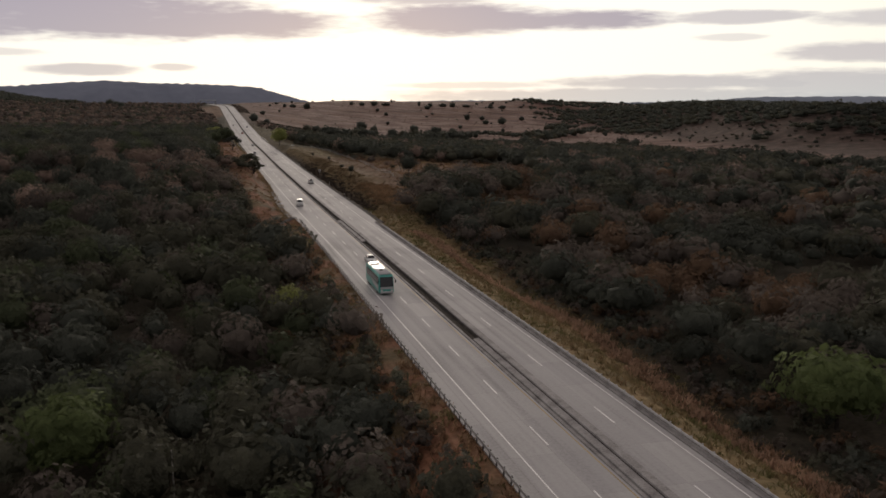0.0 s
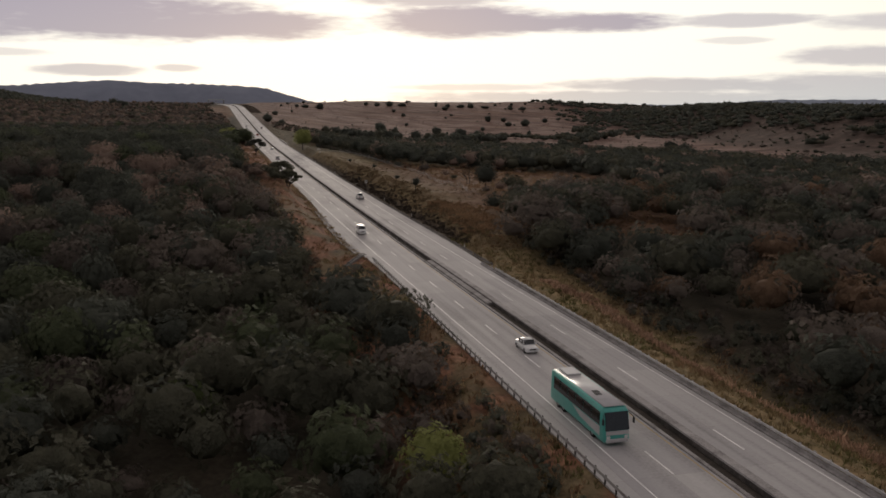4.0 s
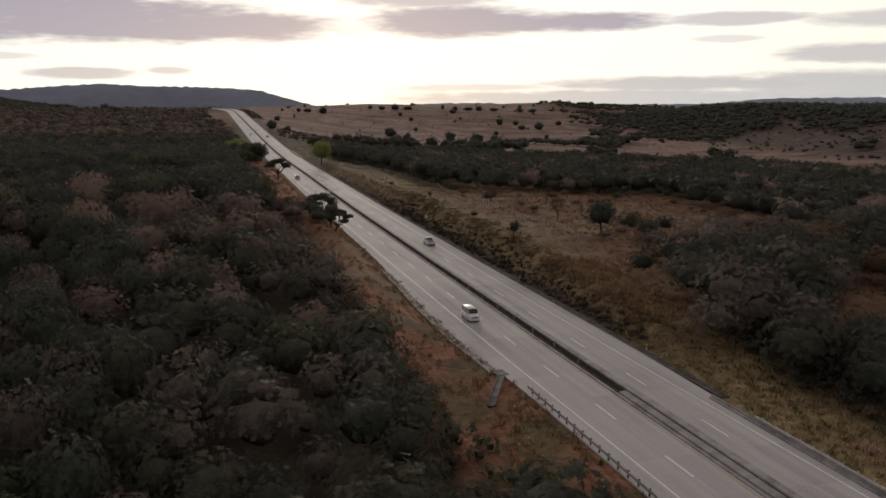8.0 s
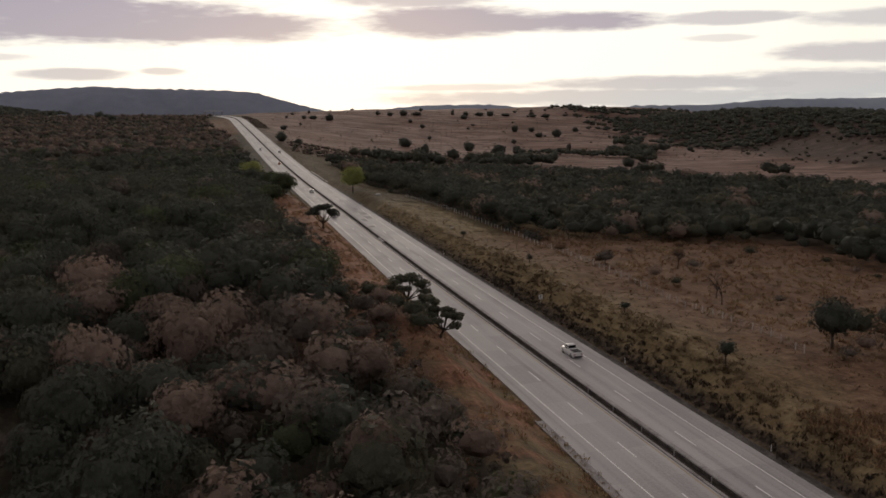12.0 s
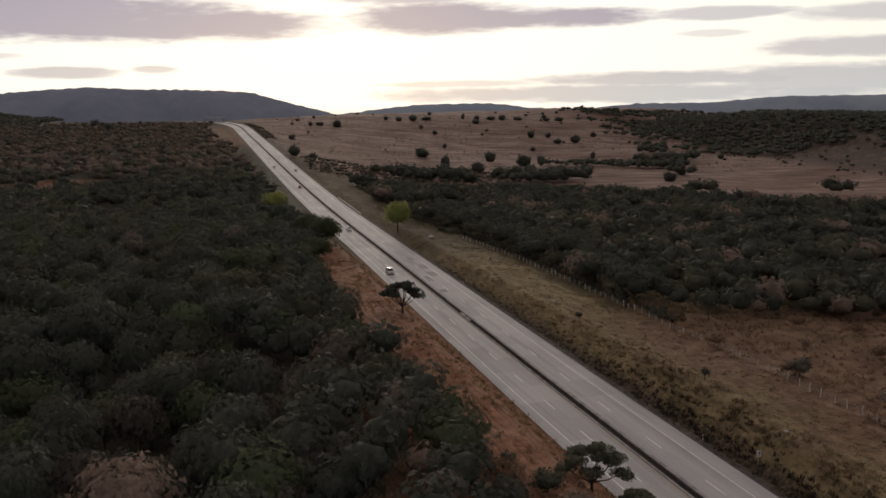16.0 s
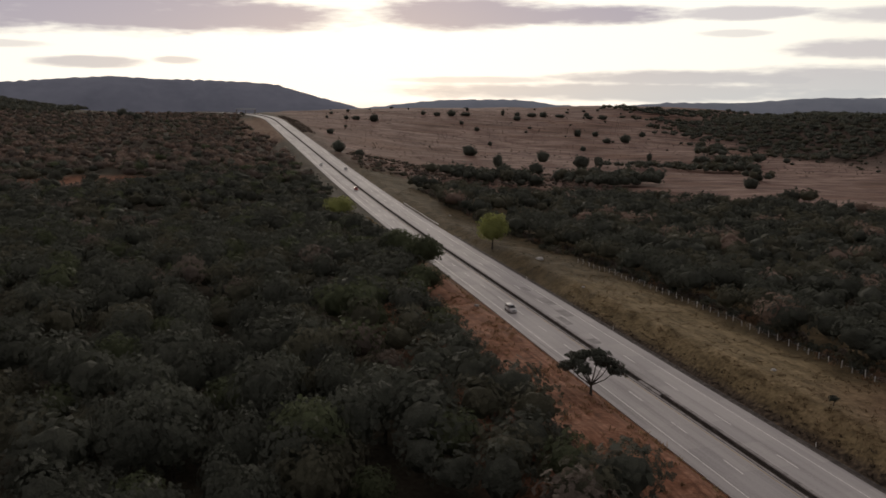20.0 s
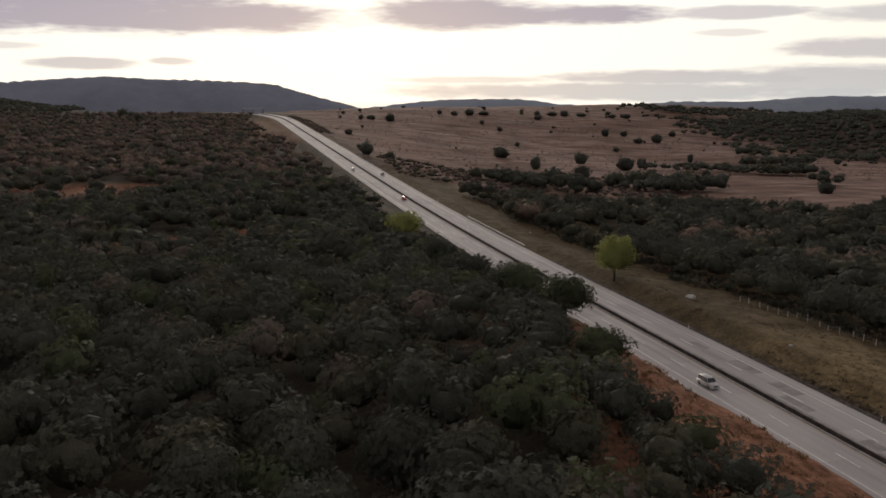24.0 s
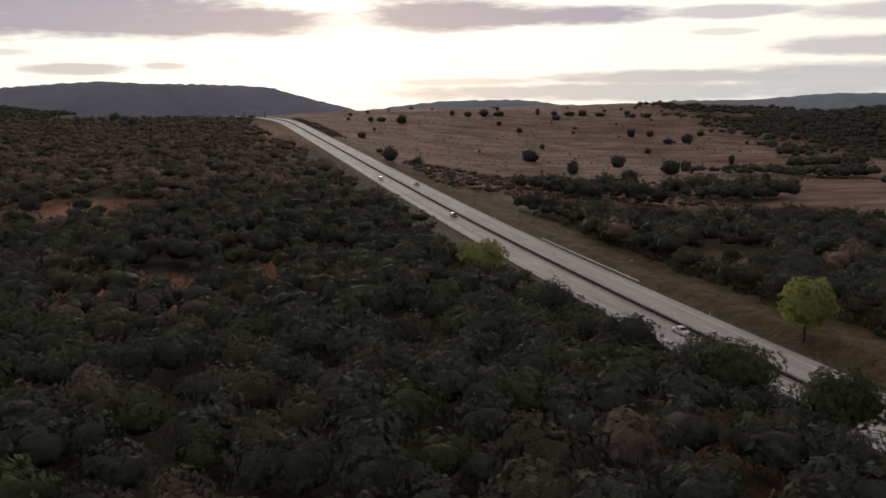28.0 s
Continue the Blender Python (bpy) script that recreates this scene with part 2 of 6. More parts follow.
    clear = nt.nodes.new("ShaderNodeBsdfTransparent")
    ma = nt.nodes.new("ShaderNodeMixShader")
    nt.links.new(gap.outputs[0], ma.inputs[0])
    nt.links.new(clear.outputs[0], ma.inputs[1])
    nt.links.new(ms.outputs[0], ma.inputs[2])
    nt.links.new(ma.outputs[0], nt.nodes["Material Output"].inputs["Surface"])
    return m


LEAF_MID = {
    "dark": (0.079, 0.085, 0.068),
    "leafy": (0.085, 0.099, 0.056),
    "olive": (0.094, 0.093, 0.066),
    "bare": (0.122, 0.102, 0.086),
    "dry": (0.235, 0.175, 0.142),
    "rust": (0.150, 0.098, 0.064),
    "russet": (0.28, 0.18, 0.108),
    "bright": (0.245, 0.262, 0.092),
    "green": (0.105, 0.130, 0.053),
    "grass": (0.3, 0.225, 0.126),
    "plume": (0.48, 0.315, 0.22),
    "sedge": (0.185, 0.135, 0.083),
    "weed": (0.17, 0.155, 0.07),
    "twig": (0.064, 0.052, 0.043),
}
LEAF_TONES = {k: (tuple(v * 0.76 for v in c), c, tuple(v * 1.32 for v in c)) for k, c in LEAF_MID.items()}
LEAF = {k: foliage("leaf_" + k, *c, 0.1 if k in ("bright", "grass", "plume") else 0.25, 0.45 if k == "bright" else 0.28, 3.4, 0.47) for k, c in LEAF_TONES.items()}
BLADE = {k: foliage("blades_" + k, *c, 0.1, 0.5, 1.6, 0.0) for k, c in LEAF_TONES.items()}
CROWN = {k: foliage("crown_leaf_" + k, *c, 0.2, 0.25, 3.0, 0.0, 0.55) for k, c in LEAF_TONES.items() if k not in ("grass", "plume", "twig", "russet", "weed", "sedge")}
SPRAY = {k: foliage("spray_" + k, *c, 0.2, 0.38, 3.4, 0.455, 0.4) for k, c in LEAF_TONES.items() if k in CROWN}
BARK = material("bark", [(0.030, 0.024, 0.020), (0.06, 0.05, 0.042), (0.10, 0.085, 0.07)], 2.0, 14, 0.95, 0.5)


# ---- lie of the land ----
def table(v, pts):
    return np.interp(v, [p[0] for p in pts], [p[1] for p in pts])


def road_z(y):
    pts = [(-400, 0), (630, 0), (700, .8), (750, 1.7), (800, 2.9), (900, 5.9), (1000, 9.2), (1100, 12.4), (1235, 16.6), (1350, 20.1), (1450, 23.5), (1550, 25.0), (1700, 23.5), (1850, 14), (2200, -20), (2600, -45), (5000, -62)]
    y = np.asarray(y, float)
    return (table(y - 30, pts) + table(y - 10, pts) + table(y + 10, pts) + table(y + 30, pts)) / 4


def road_x(y):
    y = np.asarray(y, float)
    return -0.0008 * np.clip(y - 1350, 0, 400) ** 2 + table(y, [(-400, -0.2), (150, -0.2), (230, -0.3), (320, -0.5), (420, -0.4), (480, 0.0), (550, 0.7), (600, 1.0), (800, 1.0)])


def smooth(v, a, b):
    t = np.clip((np.asarray(v, float) - a) / (b - a), 0, 1)
    return t * t * (3 - 2 * t)


def waves(x, y, size, seed):
    """Cheap rolling noise, about -1 to 1."""
    r = np.random.RandomState(seed)
    out = 0
    for k in range(6):
        a, p, q = r.uniform(0, 6.28), r.uniform(0, 6.28), r.uniform(0.7, 1.6)
        out = out + np.sin((x * np.cos(a) + y * np.sin(a)) * 6.28 * q / size + p)
    return out / 3.2


LEFT_EDGE = [(-400, -10.3), (200, -10.3), (236, -10.6), (262, -11.9), (285, -11.7), (300, -11.1), (330, -10.5), (420, -10.3), (700, -10.0), (3000, -10.3)]
RIGHT_EDGE = [(-400, 9.7), (222, 9.7), (245, 10.4), (3000, 10.4)]


def natural(x, y):
    """Ground height away from the road."""
    left = table(y, [(-400, -10), (60, -9), (120, -8), (200, -4.5), (250, -1), (300, 3), (350, 7.0), (450, 7.6), (550, 6.8), (620, 4.2), (700, 3.0), (850, 3.4), (1000, 6.0), (1200, 13), (1450, 21.5), (1600, 22), (1900, 12), (2600, -40), (5000, -60)])
    left = left + 51 * np.exp(-((x + 620) / 260) ** 2 - ((y - 1850) / 260) ** 2) + 0.006 * np.clip(-x - 60, 0, 400)
    side = table(y, [(-400, -9), (100, -7), (180, -5), (230, -1.5), (270, 3.0), (320, 4.6), (480, 4.2), (600, 2.5), (680, 1.2), (780, 2.4), (1000, 9.5), (1235, 17), (1450, 23), (1650, 24), (1900, 14), (2600, -40), (5000, -60)])
    far = table(y, [(-400, -12), (60, -9), (150, -6), (270, -2), (400, -3.5), (600, -9), (850, -14), (960, -14)])
    y0 = 960 + 0.42 * np.clip(x, 0, 900)
    rise = smooth(y, y0, y0 + 640) * 42 - 0.012 * np.clip(x - 150, 0, 500) * (1 - smooth(y, y0 + 250, y0 + 600))
    rise = rise * (1 - 0.6 * smooth(x, 850, 1150))
    crest = 690 + 0.2 * (y - 930)                       # wooded ridge beyond the plain
    ridge = smooth(x, crest - 165, crest) * smooth(x, crest + 420, crest + 50) * smooth(y, 620, 850) * (1 - smooth(y, 1470, 1760))
    far = far + np.clip(21.5 - far, 0, None) * ridge
    far = far + rise * (1 - ridge) - 75 * smooth(y, y0 + 700, y0 + 1700)
    w = np.exp(-np.clip(x - 17, 0, None) / 90.0)
    right = side * w + far * (1 - w)
    k = smooth(x, -30, 12)
    g = left * (1 - k) + right * k
    return g + 0.7 * waves(x, y, 70, 1) + 0.25 * waves(x, y, 17, 2) + 1.6 * waves(x, y, 330, 3) * smooth(np.abs(x), 60, 300)


def ground_z(x, y):
    x, y = np.asarray(x, float), np.asarray(y, float)
    xr = x - road_x(y)
    rz = road_z(y)
    nat = natural(x, y)
    el, er = -table(y, LEFT_EDGE), table(y, RIGHT_EDGE)
    out = np.where(xr < 0, -xr - el, xr - er)            # metres past the pavement's edge
    bank = np.where(xr < 0, np.where(y > 262, 9.5, 15.0), np.where(y > 245, 7.0, 15.0))
    k = smooth(out, 0.9, 0.9 + bank)
    z = (rz - 0.22) * (1 - k) + nat * k
    rough = 0.12 * waves(x, y, 3.1, 5) + 0.10 * waves(x, y, 1.7, 6)
    return z + rough * smooth(out, 0.8, 3)


def ground_material():
    m = bpy.data.materials.new("dry_earth_and_grass")
    m.use_nodes = True
    nt = m.node_tree
    b = nt.nodes["Principled BSDF"]
    geo = nt.nodes.new("ShaderNodeNewGeometry")
    sep = nt.nodes.new("ShaderNodeSeparateXYZ")
    nt.links.new(geo.outputs["Position"], sep.inputs[0])

    def noise_tex(scale, detail=5, stretch=None):
        n = nt.nodes.new("ShaderNodeTexNoise")
        n.inputs["Scale"].default_value, n.inputs["Detail"].default_value = scale, detail
        src = geo.outputs["Position"]
        if stretch:
            mp = nt.nodes.new("ShaderNodeMapping")
            mp.inputs["Scale"].default_value = stretch
            nt.links.new(src, mp.inputs[0])
            src = mp.outputs[0]
        nt.links.new(src, n.inputs["Vector"])
        return n.outputs["Fac"]

    def ramp(fac, stops):
        r = nt.nodes.new("ShaderNodeValToRGB")
        nt.links.new(fac, r.inputs["Fac"])
        e = r.color_ramp.elements
        e[0].position, e[0].color = stops[0][0], (*stops[0][1], 1)
        e[1].position, e[1].color = stops[-1][0], (*stops[-1][1], 1)
        for p, c in stops[1:-1]:
            e.new(p).color = (*c, 1)
        return r.outputs[0]

    def span(val, a, b2, jitter=None, amount=0.0):
        if jitter is not None:
            ad = nt.nodes.new("ShaderNodeMath")
            ad.operation = "MULTIPLY_ADD"
            nt.links.new(jitter, ad.inputs[0])
            ad.inputs[1].default_value = amount
            nt.links.new(val, ad.inputs[2])
            val = ad.outputs[0]
        mr = nt.nodes.new("ShaderNodeMapRange")
        mr.interpolation_type = "SMOOTHSTEP"
        nt.links.new(val, mr.inputs["Value"])
        mr.inputs["From Min"].default_value, mr.inputs["From Max"].default_value = a, b2
        return mr.outputs[0]

    def times(a, c):
        n = nt.nodes.new("ShaderNodeMath")
        n.operation = "MULTIPLY"
        nt.links.new(a, n.inputs[0])
        nt.links.new(c, n.inputs[1])
        return n.outputs[0]

    def greater(a, c):
        n = nt.nodes.new("ShaderNodeMath")
        n.operation = "MAXIMUM"
        nt.links.new(a, n.inputs[0])
        nt.links.new(c, n.inputs[1])
        return n.outputs[0]

    def blend(fac, a, c):
        n = nt.nodes.new("ShaderNodeMix")
        n.data_type = "RGBA"
        nt.links.new(fac, n.inputs["Factor"])
        nt.links.new(a, n.inputs["A"])
        nt.links.new(c, n.inputs["B"])
        return n.outputs["Result"]

    big, mid, fine = noise_tex(0.012), noise_tex(0.09), noise_tex(1.3, 8)
    rows = noise_tex(0.06, 8, (0.55, 1.4, 1))
    floor = ramp(mid, [(0.3, (0.032, 0.029, 0.021)), (0.55, (0.052, 0.045, 0.032)), (0.75, (0.082, 0.067, 0.047))])
    brush = ramp(mid, [(0.3, (0.036, 0.033, 0.024)), (0.55, (0.060, 0.051, 0.036)), (0.75, (0.100, 0.079, 0.054))])
    litter = blend(span(sep.outputs[1], 720, 860, mid, 60), floor, brush)
    straw = ramp(rows, [(0.34, (0.105, 0.064, 0.053)), (0.5, (0.180, 0.118, 0.098)), (0.68, (0.275, 0.192, 0.155))])
    furrow = nt.nodes.new("ShaderNodeMix")
    furrow.inputs["Factor"].default_value = 0.55
    nt.links.new(noise_tex(0.35, 7), furrow.inputs["A"])
    nt.links.new(noise_tex(1.1, 4, (1.5, 0.06, 0.3)), furrow.inputs["B"])
    soil = ramp(furrow.outputs["Result"], [(0.36, (0.100, 0.047, 0.028)), (0.5, (0.195, 0.094, 0.057)), (0.66, (0.290, 0.155, 0.100))])
    olive = ramp(noise_tex(0.22, 7), [(0.3, (0.064, 0.049, 0.027)), (0.5, (0.116, 0.087, 0.048)), (0.72, (0.180, 0.136, 0.078))])
    X, Y = sep.outputs[0], sep.outputs[1]
    both = nt.nodes.new("ShaderNodeMath")
    nt.links.new(X, both.inputs[0])
    nt.links.new(Y, both.inputs[1])
    beyond = greater(greater(span(Y, 815, 850, mid, 20), span(X, 300, 325, mid, 20)), span(both.outputs[0], 985, 1010, mid, 20))
    plain = times(beyond, span(X, 10, 60, mid, 30))
    russet = ramp(noise_tex(0.03, 7, (0.6, 1.8, 1)), [(0.35, (0.085, 0.048, 0.036)), (0.55, (0.150, 0.088, 0.066)), (0.7, (0.215, 0.138, 0.102))])
    col = blend(plain, litter, blend(span(noise_tex(0.009, 6, (0.7, 1.5, 1)), 0.47, 0.60), straw, russet))
    across = nt.nodes.new("ShaderNodeMath")
    across.operation = "MULTIPLY_ADD"
    nt.links.new(Y, across.inputs[0])
    across.inputs[1].default_value = -0.2
    nt.links.new(X, across.inputs[2])
    flank = times(span(across.outputs[0], 345, 405, mid, 60), span(Y, 1700, 1560))
    col = blend(flank, col, ramp(mid, [(0.3, (0.055, 0.042, 0.035)), (0.55, (0.092, 0.066, 0.054)), (0.75, (0.140, 0.100, 0.082))]))
    verge = times(times(span(X, 10, 12), span(X, 60, 40, mid, 10)), times(span(Y, 410, 520, mid, 40), span(Y, 960, 860)))
    left_bank = times(times(span(X, -44, -32, mid, 10), span(X, -6, -9)), times(span(Y, 330, 400, mid, 40), span(Y, 640, 540, mid, 40)))
    col = blend(left_bank, col, soil)
    right_strip = times(times(span(X, 10, 12), span(X, 130, 60, mid, 30)), span(Y, 860, 790))
    right_strip = times(right_strip, greater(span(Y, 262, 300), span(X, 34, 27, mid, 6)))
    col = blend(right_strip, col, olive)
    col = blend(verge, col, ramp(noise_tex(0.25, 7), [(0.3, (0.046, 0.037, 0.020)), (0.5, (0.078, 0.060, 0.033)), (0.72, (0.118, 0.090, 0.051))]))
    face = times(times(span(X, 11.2, 11.8), span(X, 15.6, 13.8, fine, 2.0)), times(span(Y, 262, 275, mid, 12), span(Y, 560, 535, mid, 16)))
    col = blend(face, col, ramp(fine, [(0.3, (0.036, 0.029, 0.022)), (0.6, (0.072, 0.055, 0.040)), (0.75, (0.115, 0.085, 0.058))]))
    terrace = times(times(span(X, 13, 15.5, fine, 1.5), span(X, 42, 35, mid, 8)), times(span(Y, 270, 300, mid, 20), span(Y, 600, 540, mid, 40)))
    col = blend(terrace, col, ramp(noise_tex(0.3, 7, (1.6, 0.5, 1)), [(0.3, (0.098, 0.076, 0.041)), (0.5, (0.170, 0.131, 0.071)), (0.72, (0.250, 0.192, 0.110))]))
    clearing = times(times(span(X, 24, 46, mid, 26), span(X, 150, 110)), times(span(Y, 255, 280, mid, 20), span(Y, 490, 455, mid, 30)))
    meadow = ramp(noise_tex(0.3, 7), [(0.3, (0.080, 0.046, 0.029)), (0.5, (0.140, 0.083, 0.052)), (0.72, (0.202, 0.131, 0.085))])
    col = blend(clearing, col, meadow)
    for cx, cy, rx, ry in ((-138, 842, 44, 48), (-96, 690, 34, 26), (-60, 715, 16, 11)):
        glade = times(times(span(X, cx - rx, cx - 0.6 * rx, mid, 12), span(X, cx + rx, cx + 0.6 * rx, mid, 12)), times(span(Y, cy - ry, cy - 0.6 * ry, mid, 12), span(Y, cy + ry, cy + 0.6 * ry, mid, 12)))
        col = blend(glade, col, soil)
    straw_bank = times(times(span(X, 9.8, 10.6), span(X, 30, 25, mid, 6)), span(Y, 275, 235, mid, 20))
    col = blend(straw_bank, col, ramp(noise_tex(0.4, 7), [(0.3, (0.115, 0.088, 0.042)), (0.5, (0.200, 0.148, 0.076)), (0.72, (0.300, 0.215, 0.120))]))
    crest_strip = times(times(span(X, -46, -30, mid, 12), span(X, -9, -11)), times(span(Y, 1080, 1180, mid, 40), span(Y, 1480, 1400, mid, 40)))
    col = blend(crest_strip, col, meadow)
    left_slope = times(times(span(X, -24, -18, mid, 6), span(X, -9, -10)), span(Y, 390, 340, mid, 30))
    col = blend(left_slope, col, blend(span(mid, 0.4, 0.6), soil, olive))
    hs = nt.nodes.new("ShaderNodeHueSaturation")
    nt.links.new(col, hs.inputs["Color"])
    mr = nt.nodes.new("ShaderNodeMapRange")
    nt.links.new(fine, mr.inputs["Value"])
    mr.inputs["From Min"].default_value, mr.inputs["From Max"].default_value = 0.25, 0.75
    mr.inputs["To Min"].default_value, mr.inputs["To Max"].default_value = 0.62, 1.32
    nt.links.new(mr.outputs[0], hs.inputs["Value"])
    nt.links.new(hs.outputs[0], b.inputs["Base Color"])
    b.inputs["Roughness"].default_value = 0.95
    b.inputs["Specular IOR Level"].default_value = 0.1
    bp = nt.nodes.new("ShaderNodeBump")
    bp.inputs["Strength"].default_value, bp.inputs["Distance"].default_value = 0.8, 0.25
    nt.links.new(fine, bp.inputs["Height"])
    nt.links.new(bp.outputs[0], b.inputs["Normal"])
    return m


def mesh_from(name, verts, faces, mat, smooth_shade=False):
    me = bpy.data.meshes.new(name)
    me.from_pydata(np.asarray(verts).tolist() if not isinstance(verts, list) else verts, [], np.asarray(faces).tolist() if not isinstance(faces, list) else faces)
    me.materials.append(mat)
    if smooth_shade:
        me.polygons.foreach_set("use_smooth", [True] * len(me.polygons))
    me.update()
    return me


def quads_mesh(name, v, mat, inner=None, inner_mat=None):
    """v: (n, 4, 6) separate quads, corner by corner a place and a normal, made fast; inner: more of them, of their own material if one is given."""
    outer = len(v)
    if inner is not None:
        v = np.concatenate([v, inner])
    n = len(v)
    me = bpy.data.meshes.new(name)
    me.vertices.add(n * 4)
    me.vertices.foreach_set("co", np.ascontiguousarray(v[..., :3], np.float32).ravel())
    me.loops.add(n * 4)
    me.loops.foreach_set("vertex_index", np.arange(n * 4, dtype=np.int32))
    me.polygons.add(n)
    me.polygons.foreach_set("loop_start", np.arange(0, n * 4, 4, dtype=np.int32))
    me.polygons.foreach_set("use_smooth", np.ones(n, bool))
    me.materials.append(mat)
    if inner_mat is not None:
        me.materials.append(inner_mat)
        me.polygons.foreach_set("material_index", (np.arange(n) >= outer).astype(np.int32))
    me.update(calc_edges=True)
    nrm = v[..., 3:].reshape(-1, 3)
    nrm = nrm / (np.linalg.norm(nrm, axis=1, keepdims=True) + 1e-9)
    me.normals_split_custom_set_from_vertices(nrm.astype(np.float32))
    return me


def grid_mesh(name, xs, ys, zf, mat):
    gx, gy = np.meshgrid(xs, ys)
    gz = zf(gx, gy)
    v = np.stack([gx, gy, gz], -1).reshape(-1, 3)
    nx, ny = len(xs), len(ys)
    i = np.arange(nx * ny).reshape(ny, nx)
    f = np.stack([i[:-1, :-1], i[:-1, 1:], i[1:, 1:], i[1:, :-1]], -1).reshape(-1, 4)
    return mesh_from(name, v, f, mat, True)


def build_ground():
    xs = np.unique(np.concatenate([np.linspace(-3600, -700, 22), np.linspace(-700, -240, 24), np.linspace(-240, -60, 37), np.linspace(-60, -9.5, 40), np.linspace(-9.5, 9.5, 6), np.linspace(9.5, 60, 40), np.linspace(60, 260, 34), np.linspace(260, 1000, 38), np.linspace(1000, 3900, 25)]))
    ys = np.unique(np.concatenate([np.linspace(-600, 0, 18), np.linspace(0, 700, 281), np.linspace(700, 1000, 61), np.linspace(1000, 1800, 68), np.linspace(1800, 4400, 34)]))
    ob = new("ground", grid_mesh("ground", xs, ys, ground_z, ground_material()))
    tagged(ob, "dry grass, red soil and leaf litter over rolling land", "ground", kind="structure")


build_ground()


# ---- carriageways ----
def concrete_road_material():
    m = bpy.data.materials.new("worn_concrete_road")
    m.use_nodes = True
    nt = m.node_tree
    b = nt.nodes["Principled BSDF"]
    geo = nt.nodes.new("ShaderNodeNewGeometry")

    def tex(scale, stretch, detail=5):
        mp = nt.nodes.new("ShaderNodeMapping")
        mp.inputs["Scale"].default_value = stretch
        nt.links.new(geo.outputs["Position"], mp.inputs[0])
        n = nt.nodes.new("ShaderNodeTexNoise")
        n.inputs["Scale"].default_value, n.inputs["Detail"].default_value = scale, detail
        nt.links.new(mp.outputs[0], n.inputs["Vector"])
        return n.outputs["Fac"]

    def mix_val(a, c, f):
        n = nt.nodes.new("ShaderNodeMix")
        n.inputs["Factor"].default_value = f
        nt.links.new(a, n.inputs["A"])
        nt.links.new(c, n.inputs["B"])
        return n.outputs["Result"]

    streaks = tex(1.0, (0.75, 0.012, 0.1), 4)        # tyre and oil tracks along the lanes
    blot = tex(0.06, (1, 0.5, 1))
    grain = tex(3.0, (1, 1, 1), 6)
    v = mix_val(mix_val(streaks, blot, 0.42), grain, 0.2)
    rp = nt.nodes.new("ShaderNodeValToRGB")
    nt.links.new(v, rp.inputs["Fac"])
    e = rp.color_ramp.elements
    e[0].position, e[0].color = 0.34, (0.235, 0.226, 0.222, 1)
    e[1].position, e[1].color = 0.66, (0.450, 0.436, 0.430, 1)
    e.new(0.48).color = (0.368, 0.355, 0.351, 1)
    slab = nt.nodes.new("ShaderNodeTexBrick")           # cast slabs, each of its own tone
    slab.offset = 0.0
    slab.inputs["Scale"].default_value = 1.0
    slab.inputs["Brick Width"].default_value, slab.inputs["Row Height"].default_value = 4.4, 9.0
    slab.inputs["Mortar Size"].default_value, slab.inputs["Mortar Smooth"].default_value = 0.035, 0.5
    slab.inputs["Color1"].default_value, slab.inputs["Color2"].default_value = (0.86, 0.86, 0.87, 1), (1.04, 1.04, 1.03, 1)
    slab.inputs["Mortar"].default_value = (0.78, 0.76, 0.74, 1)
    nt.links.new(geo.outputs["Position"], slab.inputs["Vector"])
    tone = nt.nodes.new("ShaderNodeMix")
    tone.data_type, tone.blend_type = "RGBA", "MULTIPLY"
    tone.inputs["Factor"].default_value = 0.85
    nt.links.new(rp.outputs[0], tone.inputs["A"])
    nt.links.new(slab.outputs["Color"], tone.inputs["B"])
    nt.links.new(tone.outputs["Result"], b.inputs["Base Color"])
    b.inputs["Roughness"].default_value = 0.78
    b.inputs["Specular IOR Level"].default_value = 0.16
    bp = nt.nodes.new("ShaderNodeBump")
    bp.inputs["Strength"].default_value, bp.inputs["Distance"].default_value = 0.15, 0.02
    nt.links.new(grain, bp.inputs["Height"])
    nt.links.new(bp.outputs[0], b.inputs["Normal"])
    return m


ROAD = concrete_road_material()
AGED = material("aged_concrete", [(0.08, 0.074, 0.068), (0.15, 0.14, 0.13), (0.23, 0.218, 0.205)], 0.6, 5, 0.92, 0.4)
PAINT = material("worn_white_paint", [(0.50, 0.49, 0.48), (0.72, 0.71, 0.69), (0.82, 0.81, 0.79)], 0.6, 9, 0.6, 0.0, coords="Object")
YELLOW = material("worn_yellow_paint", [(0.20, 0.15, 0.08), (0.34, 0.25, 0.11), (0.42, 0.31, 0.14)], 0.3, 9, 0.6)
CONC = material("weathered_concrete", [(0.13, 0.12, 0.118), (0.26, 0.245, 0.24), (0.36, 0.345, 0.335)], 0.5, 5, 0.9, 0.3)
DARKCONC = material("dark_concrete", [(0.030, 0.026, 0.024), (0.060, 0.052, 0.048), (0.13, 0.115, 0.105)], 0.7, 5, 0.92, 0.3)
DARKSOIL = material("dark_trough_soil", [(0.018, 0.015, 0.012), (0.035, 0.028, 0.022), (0.06, 0.048, 0.038)], 0.8, 6, 0.95, 0.5)
TAR = material("worn_tar_patch", [(0.16, 0.155, 0.153), (0.235, 0.227, 0.224), (0.32, 0.31, 0.306)], 0.5, 4, 0.85)
STEEL = material("galvanised_steel", [(0.28, 0.27, 0.27), (0.40, 0.39, 0.385), (0.50, 0.49, 0.48)], 1.2, 11, 0.55, 0.05, metal=0.25)

